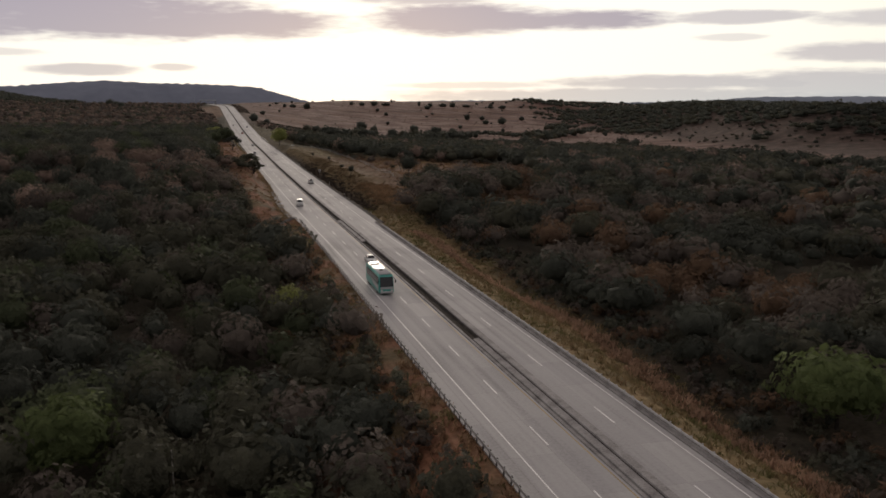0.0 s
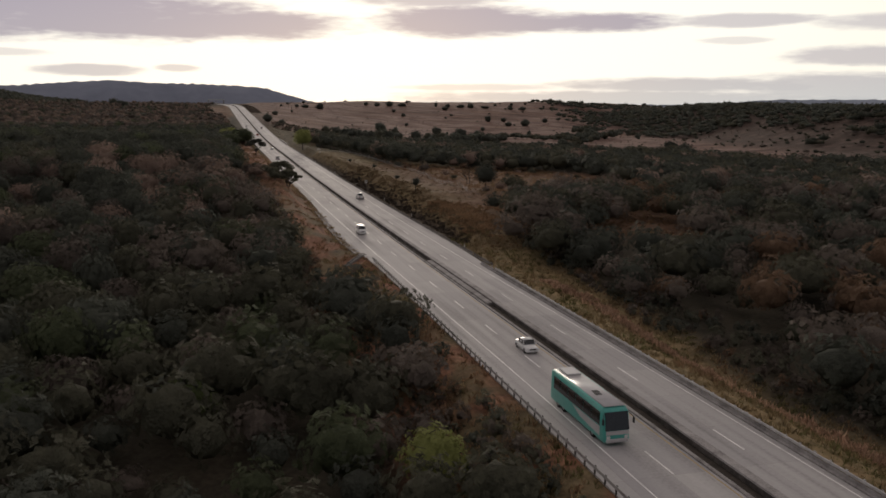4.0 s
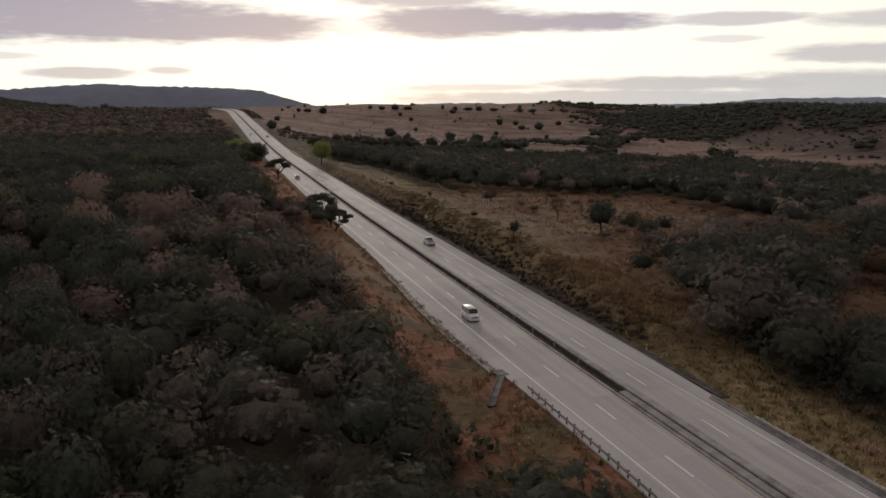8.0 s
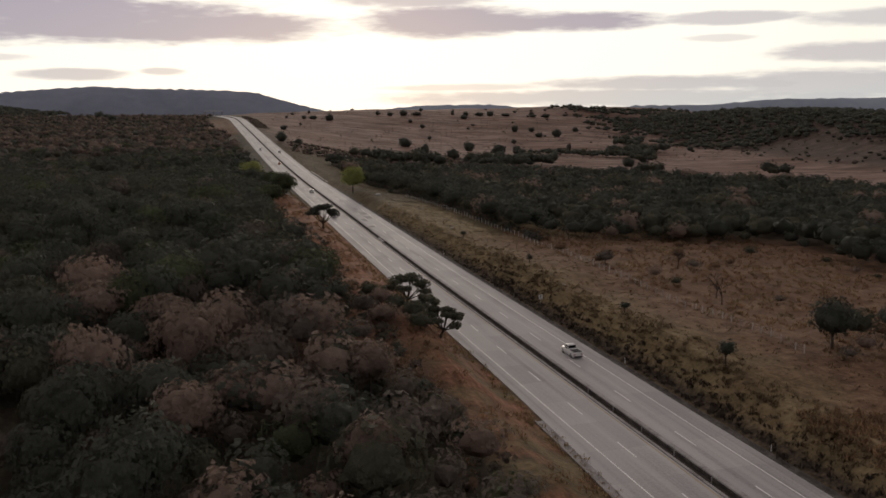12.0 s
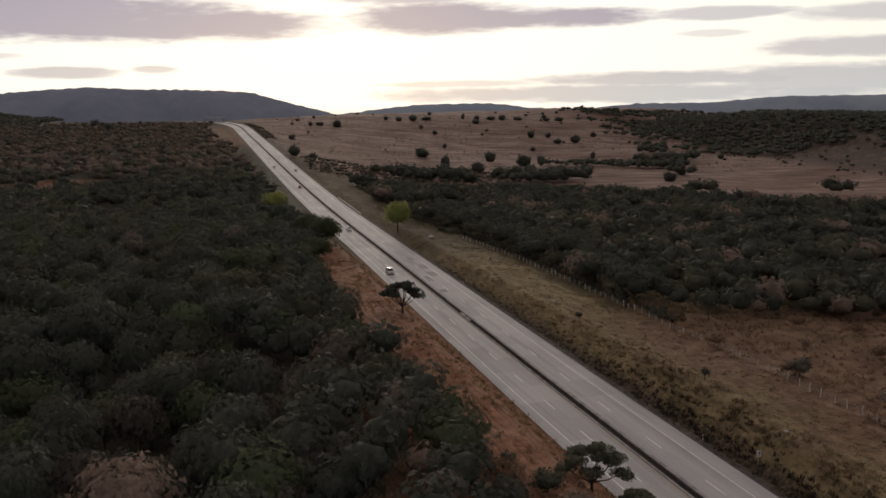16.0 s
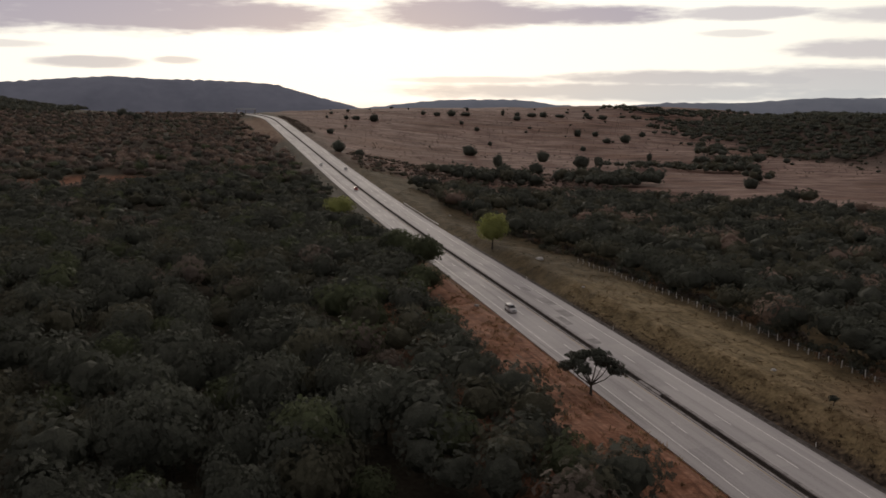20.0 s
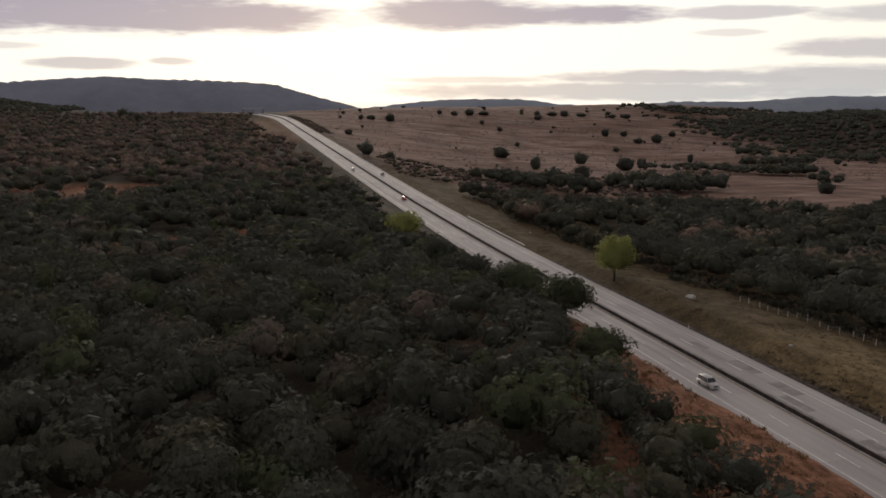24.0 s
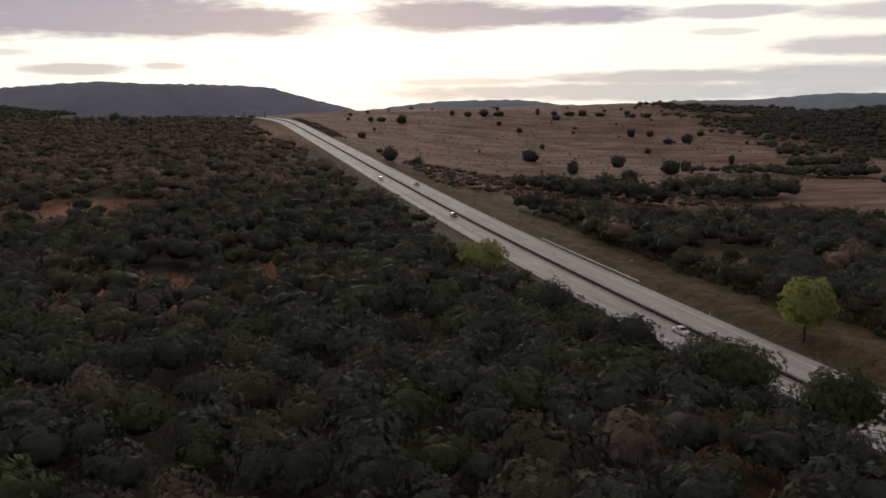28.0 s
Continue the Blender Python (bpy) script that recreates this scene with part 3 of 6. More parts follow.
Y_ROAD = np.concatenate([np.arange(-120, 1300, 10.0), np.arange(1300, 1800, 12.0)])


def ribbon(name, sections, ys, mat, smooth_shade=False):
    """Sweeps a cross-section along the road. sections: (x, height above the road) corner by corner, or a function of y."""
    rows, n = [], 0
    for y in ys:
        sec = sections(y) if callable(sections) else sections
        n = len(sec)
        ox, oz = float(road_x(y)), float(road_z(y))
        rows += [(ox + sx, float(y), oz + sz) for sx, sz in sec]
    f = [(r * n + k, r * n + k + 1, (r + 1) * n + k + 1, (r + 1) * n + k) for r in range(len(ys) - 1) for k in range(n - 1)]
    if len(sections(ys[0]) if callable(sections) else sections) > 2:
        f += [tuple(range(n)), tuple(range((len(ys) - 1) * n + n - 1, (len(ys) - 1) * n - 1, -1))]
    return mesh_from(name, rows, [list(q) for q in f], mat, smooth_shade)


def part(name, me, parent, label=""):
    ob = new(name, me)
    ob.parent = parent
    if label:
        ob["label"] = label
    return ob


def mark_x(y):
    """How far the painted lines stand off the middle of the paving."""
    return float(table(y, [(165, 0.40), (250, -0.40), (410, -0.40), (480, 0.0)]))


def median_x(y):
    return float(table(y, [(165, 0.40), (245, 0.0)]))


def build_road():
    left = new("road_left", ribbon("road_left", lambda y: [(float(table(y, LEFT_EDGE)), -0.3), (float(table(y, LEFT_EDGE)), -0.03), (-4.4, 0.05), (-0.95 + median_x(y), 0.02), (-0.95 + median_x(y), -0.3)], Y_ROAD, ROAD))
    tagged(left, "pale worn concrete carriageway with two lanes", "road", kind="structure")
    right = new("road_right", ribbon("road_right", lambda y: [(0.95 + median_x(y), -0.3), (0.95 + median_x(y), 0.02), (4.4, 0.05), (float(table(y, RIGHT_EDGE)), -0.03), (float(table(y, RIGHT_EDGE)), -0.3)], Y_ROAD, ROAD))
    tagged(right, "pale worn concrete carriageway with dark tyre streaks", "road", kind="structure")

    def flat(x0, x1, y0, y1, road, name, mat, lift):
        ys = np.arange(y0, y1 + 1e-6, min(10.0, y1 - y0))

        def h(xv):
            a = abs(xv)
            return (0.02 + (a - 0.95) / 3.45 * 0.03 if a < 4.4 else 0.05 - (a - 4.4) / 6.0 * 0.08) + lift
        return part(name, ribbon(name, lambda yy: [(x + (0.0 if name == "tar_patch" else median_x(yy) if name == "inner_line" else mark_x(yy)), h(x) + 0.002) for x in (x0, x1)], ys, mat), road)

    flat(-7.96, -7.81, -120, 1600, left, "edge_line", PAINT, 0.006)
    flat(7.72, 7.87, -120, 1600, right, "edge_line", PAINT, 0.006)
    flat(-1.45, -1.30, -120, 900, left, "inner_line", YELLOW, 0.006)
    y = 13.0
    while y < 1300:
        flat(-4.49, -4.32, y, y + 5, left, "lane_dash", PAINT, 0.006)
        y += 15.26
    y = 17.0
    while y < 1300:
        flat(4.32, 4.49, y, y + 5, right, "lane_dash", PAINT, 0.006)
        y += 20.2 if y < 200 else 17.0

    for x0, x1, y0, y1 in ((5.2, 7.6, 540.0, 548.0), (4.7, 7.3, 528.0, 535.0), (2.3, 4.1, 521.0, 528.5), (5.0, 6.6, 556.0, 561.0), (1.8, 3.9, 505.0, 509.0)):
        flat(x0, x1, y0, y1, right, "tar_patch", TAR, 0.005)


build_road()


def build_median():
    top = new("median_barrier", None)
    tagged(top, "long concrete median wall beside a dark open trough", "barrier", kind="structure")
    ys = Y_ROAD[Y_ROAD < 1700]
    def wall(y):
        a, w = (float(table(y, [(230, v), (330, u)])) + median_x(y) for v, u in ((0.34, 0.02), (1.62, 0.98)))
        return [(a, -0.2), (a + 0.04, 0.50), (a + 0.10, 0.66), (w - 0.30, 0.66), (w - 0.22, 0.40), (w, 0.08), (w, -0.2)]

    # separate facing on the trough side, darker than the rest of the wall
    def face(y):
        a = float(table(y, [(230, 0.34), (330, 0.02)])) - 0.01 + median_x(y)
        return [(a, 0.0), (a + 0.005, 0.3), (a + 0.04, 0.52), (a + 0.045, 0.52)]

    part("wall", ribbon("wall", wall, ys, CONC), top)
    part("wall_face", ribbon("wall_face", face, ys, DARKCONC), top, "dark inner face of the wall")
    part("kerb", ribbon("kerb", lambda y: [(x + median_x(y), z) for x, z in ((-0.98, -0.2), (-0.98, 0.12), (-0.90, 0.17), (-0.60, 0.17), (-0.56, 0.0))], ys, CONC), top)
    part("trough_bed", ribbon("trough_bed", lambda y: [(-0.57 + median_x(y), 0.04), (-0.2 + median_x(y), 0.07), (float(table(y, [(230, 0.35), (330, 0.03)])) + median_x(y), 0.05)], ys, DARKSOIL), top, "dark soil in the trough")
    for a, b in ((-120, 111), (197, 234), (472, 480)):
        k = a
        while k < b - 0.5:
            part("cover_slab", ribbon("cover_slab", [(x + median_x(k), z) for x, z in ((-0.56, 0.1), (-0.56, 0.30), (-0.52, 0.36), (0.31 if k < 300 else 0.0, 0.44), (0.31 if k < 300 else 0.0, 0.1))], np.array([k + 0.02, min(k + 2.98, b)]), CONC), top)
            k += 3.0
    post = mesh_from("post", [(sx * 0.06, sy * 0.05, z) for z in (0.0, 0.78) for sx, sy in ((-1, -1), (1, -1), (1, 1), (-1, 1))], [[0, 3, 2, 1], [4, 5, 6, 7], [0, 1, 5, 4], [1, 2, 6, 5], [2, 3, 7, 6], [3, 0, 4, 7]], CONC)
    for y in np.arange(246.0, 330.0, 8.0):
        part("post", post, top, "short concrete post in the trough").location = (float(road_x(y)) - 0.28, float(y), float(road_z(y)))
    return top


build_median()


# ---- far hills ----
def build_hills():
    # no air haze is rendered: its blue-grey is mixed into both base colours
    mountain = material("haze_tinted_mountain", [(0.176, 0.194, 0.240), (0.212, 0.231, 0.282), (0.246, 0.266, 0.320)], 0.004, 0.02, 1.0, spec=0.0)
    low_hills = material("haze_tinted_hills", [(0.225, 0.255, 0.305), (0.260, 0.292, 0.345), (0.295, 0.326, 0.383)], 0.004, 0.02, 1.0, spec=0.0)
    eye = (-110.0, 280.0, 54.0)

    def ridge(name, pts, r0, depth, label, mat):
        az = np.linspace(pts[0][0], pts[-1][0], 150)
        el = table(az, pts) - 0.10 + 0.035 * waves(az * 10, az * 0, 7, 8) + 0.02 * waves(az * 10, az * 0, 2.6, 9)
        rr = np.linspace(0, 1, 9)
        v = []
        for q in rr:
            r = r0 + depth * (q - 0.5)
            shape = math.sin(math.pi * min(max(q, 0), 1)) ** 0.8
            gully = 1 - 0.10 * (1 - shape) * (1 + waves(az * 10, az * 0 + q * 3, 9, 10))
            top = eye[2] + r0 * np.tan(np.radians(el))
            z = -90 + (top + 90) * shape * gully
            a = np.radians(az)
            v.append(np.stack([eye[0] + r * np.sin(a), eye[1] + r * np.cos(a), z], -1))
        v = np.array(v)
        i = np.arange(9 * 150).reshape(9, 150)
        f = np.stack([i[:-1, :-1], i[:-1, 1:], i[1:, 1:], i[1:, :-1]], -1).reshape(-1, 4)
        tagged(new(name, mesh_from(name, v.reshape(-1, 3), f, mat, True)), label, "hills", kind="structure")

    ridge("backdrop_mountain", [(-34, -0.6), (-22, 0.1), (-14, 0.45), (-10.6, 0.59), (-7.6, 0.84), (-4.9, 0.97), (-2.5, 0.83), (0.2, 0.82), (2.6, 0.71), (4.7, 0.56), (7.1, -0.1), (9.3, -0.65), (11.5, -1.3), (14, -2.4)], 4150, 700, "wooded mountain range on the skyline, blue-grey haze in its colour", mountain)
    ridge("backdrop_hills", [(6, -1.4), (10.2, -0.88), (13, -0.57), (15.2, -0.34), (17.7, -0.28), (20.3, -0.30), (22.5, -0.60), (26, -0.69), (29.2, -0.43), (33.7, -0.38), (37.5, -0.07), (42.7, -0.01), (50, -0.1), (62, -0.6)], 4350, 500, "low hills beyond the plain, coloured with blue-grey haze", low_hills)


build_hills()


# ---- vegetation ----
def leaf_quads(rng, cen, rad, k, size):
    """Leaf sprays round small pads: k of them about each centre."""
    n = len(cen)
    z = rng.uniform(-0.8, 1, (n, k))
    a = rng.uniform(0, 2 * np.pi, (n, k))
    s = np.sqrt(1 - np.abs(z) ** 2)
    d = np.stack([s * np.cos(a), s * np.sin(a), z], -1)
    p = cen[:, None] + d * rad[:, None] * rng.uniform(0.70, 1.12, (n, k, 1))
    nrm = d + rng.normal(0, 0.6, d.shape)
    nrm *= np.where((nrm * d).sum(-1, keepdims=True) < 0, -1, 1)
    nrm /= np.linalg.norm(nrm, axis=-1, keepdims=True) + 1e-9
    t = np.cross(nrm, rng.normal(0, 1, d.shape))
    t /= np.linalg.norm(t, axis=-1, keepdims=True) + 1e-9
    b = np.cross(nrm, t)
    sz = size * rng.uniform(0.55, 1.3, (n, k, 1))
    q = np.stack([p + sz * (u * t * rng.uniform(0.6, 1.2, (n, k, 1)) + w * b * rng.uniform(0.4, 1.1, (n, k, 1))) for u, w in ((-1, -1), (1, -1), (1, 1), (-1, 1))], 2)
    soft = d * 0.7 + nrm * 0.5
    return np.concatenate([q, np.broadcast_to(soft[:, :, None], q.shape)], -1).reshape(-1, 4, 6)


def unit_ball(n=2):
    g = np.linspace(-1, 1, n + 1)
    out = []
    for ax in range(3):
        for sgn in (-1, 1):
            for i in range(n):
                for j in range(n):
                    c = []
                    for u, w in ((g[i], g[j]), (g[i + 1], g[j]), (g[i + 1], g[j + 1]), (g[i], g[j + 1])):
                        p = [0, 0, 0]
                        p[ax], p[(ax + 1) % 3], p[(ax + 2) % 3] = sgn, u, w
                        c.append(np.array(p) / np.linalg.norm(p))
                    out.append(c if sgn > 0 else c[::-1])
    return np.array(out)


BALL, CUBE = unit_ball(), unit_ball(1)


def swell(d, lobe, amp, phase):
    """How far the outside of a lobed crown reaches in the directions d (n, m, 3), and the lobe met there."""
    c = np.einsum("nmk,nlk->nml", d, lobe)
    top = (c - 0.87) / 0.13
    k = np.argmax(np.where(top > 0, top * amp[:, None], top), -1)
    i = np.arange(len(d))[:, None]
    reach = 0.68 + 0.34 * np.sqrt(np.clip(top[i, np.arange(d.shape[1])[None], k], 0, 1)) * amp[i, k]
    reach = reach + 0.035 * np.sin(d @ np.array([7.0, 4.0, 6.0]) + phase[:, None]) + 0.03 * np.sin(d @ np.array([-9.0, 11.0, 5.0]) + 2 * phase[:, None])
    return reach, lobe[i, k]


def crowns(rng, base, width, height, ball, count, flakes, size, low=-0.42, middle=0.48, inside=0.70):
    """Lobed dome-shaped crowns standing at base (n, 3): leaf sprays outside, the dense inside behind them."""
    n = len(base)
    z = (np.arange(count) + rng.uniform(0, 1, (n, count))) / count * 1.08 - 0.1
    a = rng.uniform(0, 2 * np.pi, (n, 1)) + np.arange(count) * 2.4 + rng.uniform(-0.5, 0.5, (n, count))
    lobe = np.stack([np.sqrt(1 - z * z) * np.cos(a), np.sqrt(1 - z * z) * np.sin(a), z], -1)
    amp, phase = rng.uniform(0.55, 1.15, (n, count)), rng.uniform(0, 6.28, n)
    cen = (base + np.stack([0 * height, 0 * height, middle * height], -1))[:, None]
    rad = np.stack([width * rng.uniform(0.46, 0.56, n), width * rng.uniform(0.46, 0.56, n), (1 - middle) * height], -1)[:, None]
    skin = ball[ball[:, :, 2].mean(1) > low]
    d = np.broadcast_to(skin.reshape(1, -1, 3), (n, skin.shape[0] * 4, 3))
    r, k = swell(d, lobe, amp, phase)
    soft = d * r[..., None] - 0.62 * k
    soft = soft / (np.linalg.norm(soft, axis=-1, keepdims=True) + 1e-9) + 0.9 * d
    core = np.concatenate([cen + rad * d * inside * r[..., None], soft], -1).reshape(-1, 4, 6)
    e = lobe[np.arange(n)[:, None], rng.randint(0, count, (n, flakes))] + rng.normal(0, 0.36, (n, flakes, 3))
    e = np.where(rng.uniform(0, 1, (n, flakes, 1)) < 0.45, rng.normal(0, 1, (n, flakes, 3)), e)
    e /= np.linalg.norm(e, axis=-1, keepdims=True) + 1e-9
    e[..., 2] = np.where(e[..., 2] < low, -e[..., 2], e[..., 2])
    r, k = swell(e, lobe, amp, phase)
    q = cen + rad * e * (r * rng.uniform(0.76, 1.07, r.shape))[..., None]
    face = e * r[..., None] - 0.62 * k
    face = face / (np.linalg.norm(face, axis=-1, keepdims=True) + 1e-9) + 0.9 * e
    nrm = face + rng.normal(0, 0.65, e.shape)
    t = np.cross(nrm, rng.normal(0, 1, e.shape))
    t /= np.linalg.norm(t, axis=-1, keepdims=True) + 1e-9
    b = np.cross(nrm, t)
    b /= np.linalg.norm(b, axis=-1, keepdims=True) + 1e-9
    sz = (width[:, None] / 8.0 * size * rng.uniform(0.6, 1.3, (n, flakes)))[..., None]
    one = (n, flakes, 1)
    leaf = np.stack([q + sz * (u * t * rng.uniform(0.45, 1.05, one) + w * b * rng.uniform(0.45, 1.05, one)) for u, w in ((-1, -1), (1, -1), (1, 1), (-1, 1))], 2)
    face = face + 0.08 * rng.normal(0, 1, e.shape)
    leaf = np.concatenate([leaf, np.broadcast_to(face[:, :, None], leaf.shape)], -1).reshape(-1, 4, 6)
    return leaf, core


def limb(bm, a, b, r0, r1, sides=6):
    """A tapered limb from a to b."""
    a, b = Vector(a), Vector(b)
    q = (b - a).to_track_quat("Z", "Y")
    rings = []
    for p, r in ((a, r0), (b, r1)):
        rings.append([bm.verts.new(p + q @ Vector((r * math.cos(6.2832 * i / sides), r * math.sin(6.2832 * i / sides), 0))) for i in range(sides)])
    for i in range(sides):
        bm.faces.new((rings[0][i], rings[0][(i + 1) % sides], rings[1][(i + 1) % sides], rings[1][i]))
    bm.faces.new(rings[1])


def bm_mesh(name, bm, mat):
    me = bpy.data.meshes.new(name)
    bm.normal_update()
    bm.to_mesh(me)
    bm.free()
    me.materials.append(mat)
    return me


def trunk_mesh(rng, height, width, stems=1, lean=0.0):
    bm = bmesh.new()
    for st in range(stems):
        a = rng.uniform(0, 6.28)
        o = Vector((0.25 * math.cos(a), 0.25 * math.sin(a), -0.6)) if stems > 1 else Vector((0, 0, -0.6))
        fork = Vector((rng.uniform(-0.3, 0.3) + lean, rng.uniform(-0.3, 0.3), height * 0.38))
        limb(bm, o, fork, 0.022 * height + 0.06, 0.016 * height + 0.03)
        for k in range(5):
            a = 6.28 * k / 5 + rng.uniform(-0.4, 0.4)
            tip = Vector((math.cos(a) * width * rng.uniform(0.2, 0.36), math.sin(a) * width * rng.uniform(0.2, 0.36), height * rng.uniform(0.58, 0.8)))
            mid = fork.lerp(tip, 0.5) + Vector((0, 0, 0.2))
            limb(bm, fork, mid, 0.012 * height + 0.02, 0.009 * height + 0.01, 5)
            limb(bm, mid, tip, 0.009 * height + 0.01, 0.02, 5)
    return bm_mesh("trunk", bm, BARK)


def left_edge_of_woods(y):
    return table(y, [(0, -14), (190, -15), (235, -21), (262, -24), (300, -25), (330, -27), (400, -28), (430, -33), (455, -34), (480, -31.5), (515, -31), (545, -28), (562, -22), (575, -20), (620, -19.5), (650, -20), (700, -20), (760, -17.5), (1000, -17), (1120, -20), (1250, -32), (1400, -34), (1500, -24)])


def scatter(rng, x0, x1, y0, y1, step):
    gx, gy = np.meshgrid(np.arange(x0, x1, step), np.arange(y0, y1, step * 0.87))
    gx = gx + (np.arange(len(gx)) % 2)[:, None] * step / 2
    p = np.stack([gx.ravel(), gy.ravel()], -1)
    return p + rng.uniform(-0.36, 0.36, p.shape) * step


def species_left(rng, x, y):
    c = waves(x, y, 60, 21) + 0.7 * waves(x, y, 25, 22)
    u = rng.uniform(0, 1, len(x)) + 0.22 * c + 0.42 * smooth(y, 780, 950)
    green = smooth(y, 365, 415) * (1 - 1.0 * smooth(y, 760, 1000))
    pink = smooth(y, 255, 300) * (1 - smooth(y, 345, 390))
    out = np.full(len(x), "dark", dtype=object)
    out[u > 0.42 + 0.35 * green] = "olive"
    out[u > 0.62 + 0.36 * green - 0.12 * pink + 0.22 * smooth(y, 250, 200)] = "bare"
    out[(u > 0.98 + 0.40 * green - 0.12 * pink) & (y > 240)] = "dry"
    out[(out == "dark") & (rng.uniform(0, 1, len(x)) < np.where(y < 230, 0.2 + 0.3 * smooth(x, -70, -30), 0.16))] = "leafy"
    return out


CLUMPS = [(106, 905, 36, 36), (205, 922, 46, 32), (440, 1130, 42, 22), (385, 1035, 36, 15), (470, 1215, 22, 14), (262, 785, 10, 9), (362, 770, 13, 7), (345, 940, 14, 10)]


def woods():
    rng = np.random.RandomState(11)
    things, mid, far = [], [], []
    # left of the road
    p = scatter(rng, -300, -12, 42, 770, 6.9)
    x, y = p.T
    keep = (x < left_edge_of_woods(y) - 2.2 + 1.6 * waves(x, y, 21, 31)) & (x > -112 - 0.20 * y)
    keep &= (((x + 96) / 24) ** 2 + ((y - 690) / 17) ** 2 + 0.5 * waves(x, y, 22, 35) > 1) | (rng.uniform(0, 1, len(x)) < 0.1)
    keep &= ((x + 51) / 6) ** 2 + ((y - 97) / 7) ** 2 > 1
    keep &= ((x + 22) / 3.5) ** 2 + ((y - 144) / 5) ** 2 > 1
    keep &= ((x + 33) / 13) ** 2 + ((y - 675) / 11) ** 2 > 1
    keep &= ((x + 60) / 16) ** 2 + ((y - 715) / 10) ** 2 > 0.8
    p = p[keep]
    sp = species_left(rng, *p.T)
    w = rng.uniform(5.2, 11.2, len(p)) * (1 + 0.12 * waves(p[:, 0], p[:, 1], 45, 23)) * np.where(sp == "bare", 0.85, 1.0)
    h = w * rng.uniform(0.72, 1.25, len(p))
    h = np.minimum(h, 8.4 + 2.0 * smooth(left_edge_of_woods(p[:, 1]) - p[:, 0], 6, 18))
    low = smooth(p[:, 1], 535, 560) * smooth(p[:, 1], 790, 750)
    h = h * (1 - low) + low * np.minimum(h, np.clip(3.6 + 0.22 * (-p[:, 0] - 21), 3.4, 8.2))
    near = (p[:, 0] > -92) & (p[:, 0] < -54) & (p[:, 1] > 170) & (p[:, 1] < 560)
    idx = np.flatnonzero(near)[:300]
    near[:] = False
    near[idx] = True
    detail = (p[:, 0] > -190) & (p[:, 1] < 640)
    for i in range(len(p)):
        row = (p[i, 0], p[i, 1], w[i], h[i], sp[i])
        (things if near[i] else mid if detail[i] else far).append(row)
    p = scatter(rng, -470, -14, 770, 1520, 8.8)
    x, y = p.T
    keep = (x < left_edge_of_woods(y) - 3) & (x > -112 - 0.20 * y)
    keep &= ((x + 138) / 36) ** 2 + ((y - 842) / 46) ** 2 + 0.5 * waves(x, y, 25, 33) > 1 - 2 * (rng.uniform(0, 1, len(x)) < 0.16)
    keep &= rng.uniform(0, 1, len(p)) > 0.05 + 0.15 * smooth(y, 850, 1050) + 0.2 * waves(x, y, 70, 34)
    p = p[keep]
    sp = species_left(rng, *p.T)
    for (px, py), s in zip(p, sp):
        q = rng.uniform(6.5, 11.5) * (1 - 0.25 * min(max((py - 950) / 300, 0), 1))
        far.append((px, py, q, q * rng.uniform(0.6, 0.8), s))
    # dark wooded hill beyond the crest
    p = scatter(rng, -500, -250, 1520, 1860, 12.0)
    for px, py in p[rng.uniform(0, 1, len(p)) < 0.55 + 0.4 * smooth(p[:, 0], -300, -340)]:
        q = rng.uniform(8, 12)
        far.append((px, py, q, q * rng.uniform(0.55, 0.75), "dark" if rng.uniform() < 0.75 else "olive"))
    # right of the road
    p = scatter(rng, 20, 520, 60, 960, 7.5)
    x, y = p.T
    edge = table(y, [(0, 36), (110, 34.5), (150, 32.5), (180, 29), (245, 24.5), (270, 25.5), (288, 29), (298, 45), (308, 75), (320, 100), (380, 108), (438, 118), (446, 70), (456, 46), (475, 41.5), (520, 40.5), (580, 38.5), (660, 33), (760, 34), (850, 32), (960, 30)])
    edge_far = table(y, [(0, 345), (350, 300), (420, 295), (520, 315), (620, 325), (690, 305), (720, 278), (750, 248), (790, 215), (960, 215)])
    keep = (x > edge + 3 * waves(x, y, 30, 41)) & (x < edge_far + 8 * waves(x, y, 60, 42)) & (x < 0.95 * y + 25)
    keep &= (y < 803 + 9 * waves(x, y, 60, 43) + 25 * smooth(x, 110, 30))
    keep &= ((x - 37) / 10) ** 2 + ((y - 85) / 11) ** 2 > 1
    keep &= waves(x, y, 85, 44) > -0.95 + 0.3 * smooth(y, 330, 200)
    p = p[keep]
    c = waves(p[:, 0], p[:, 1], 75, 45) + rng.uniform(-1, 1, len(p))
    for (px, py), v in zip(p, c):
        s = "dark" if v < (-0.25 if py < 330 else 0.35) else "olive" if v < (0.20 if py < 330 else 1.2) else "bare" if v < (1.0 if py < 330 else 1.25) else "dry" if py > 330 else "rust"
        q = rng.uniform(4.8, 12.5)
        (mid if (px < 120 and py < 330) or (px < 62 and 430 < py < 680) else far).append((px, py, q, min(q * rng.uniform(0.7, 1.0), 9.6), s))
    # scrub in the clearing
    p = scatter(rng, 40, 112, 300, 470, 9.0)
    p = p[rng.uniform(0, 1, len(p)) < np.where(p[:, 1] < 338, 0.8, 0.22)]
    for px, py in p:
        if px < 0.95 * py + 25:
            s = rng.choice(["rust", "bare", "dry", "olive", "dark"], p=[0.3, 0.28, 0.16, 0.16, 0.10])
            q = rng.uniform(2.0, 4.6) if py > 338 else rng.uniform(3.5, 8.5)
            mid.append((px, py, q, q * rng.uniform(0.5, 0.8), s))
    # wooded slope and clumps on the far side of the plain
    p = scatter(rng, 420, 1200, 690, 1810, 11.5)
    x, y = p.T
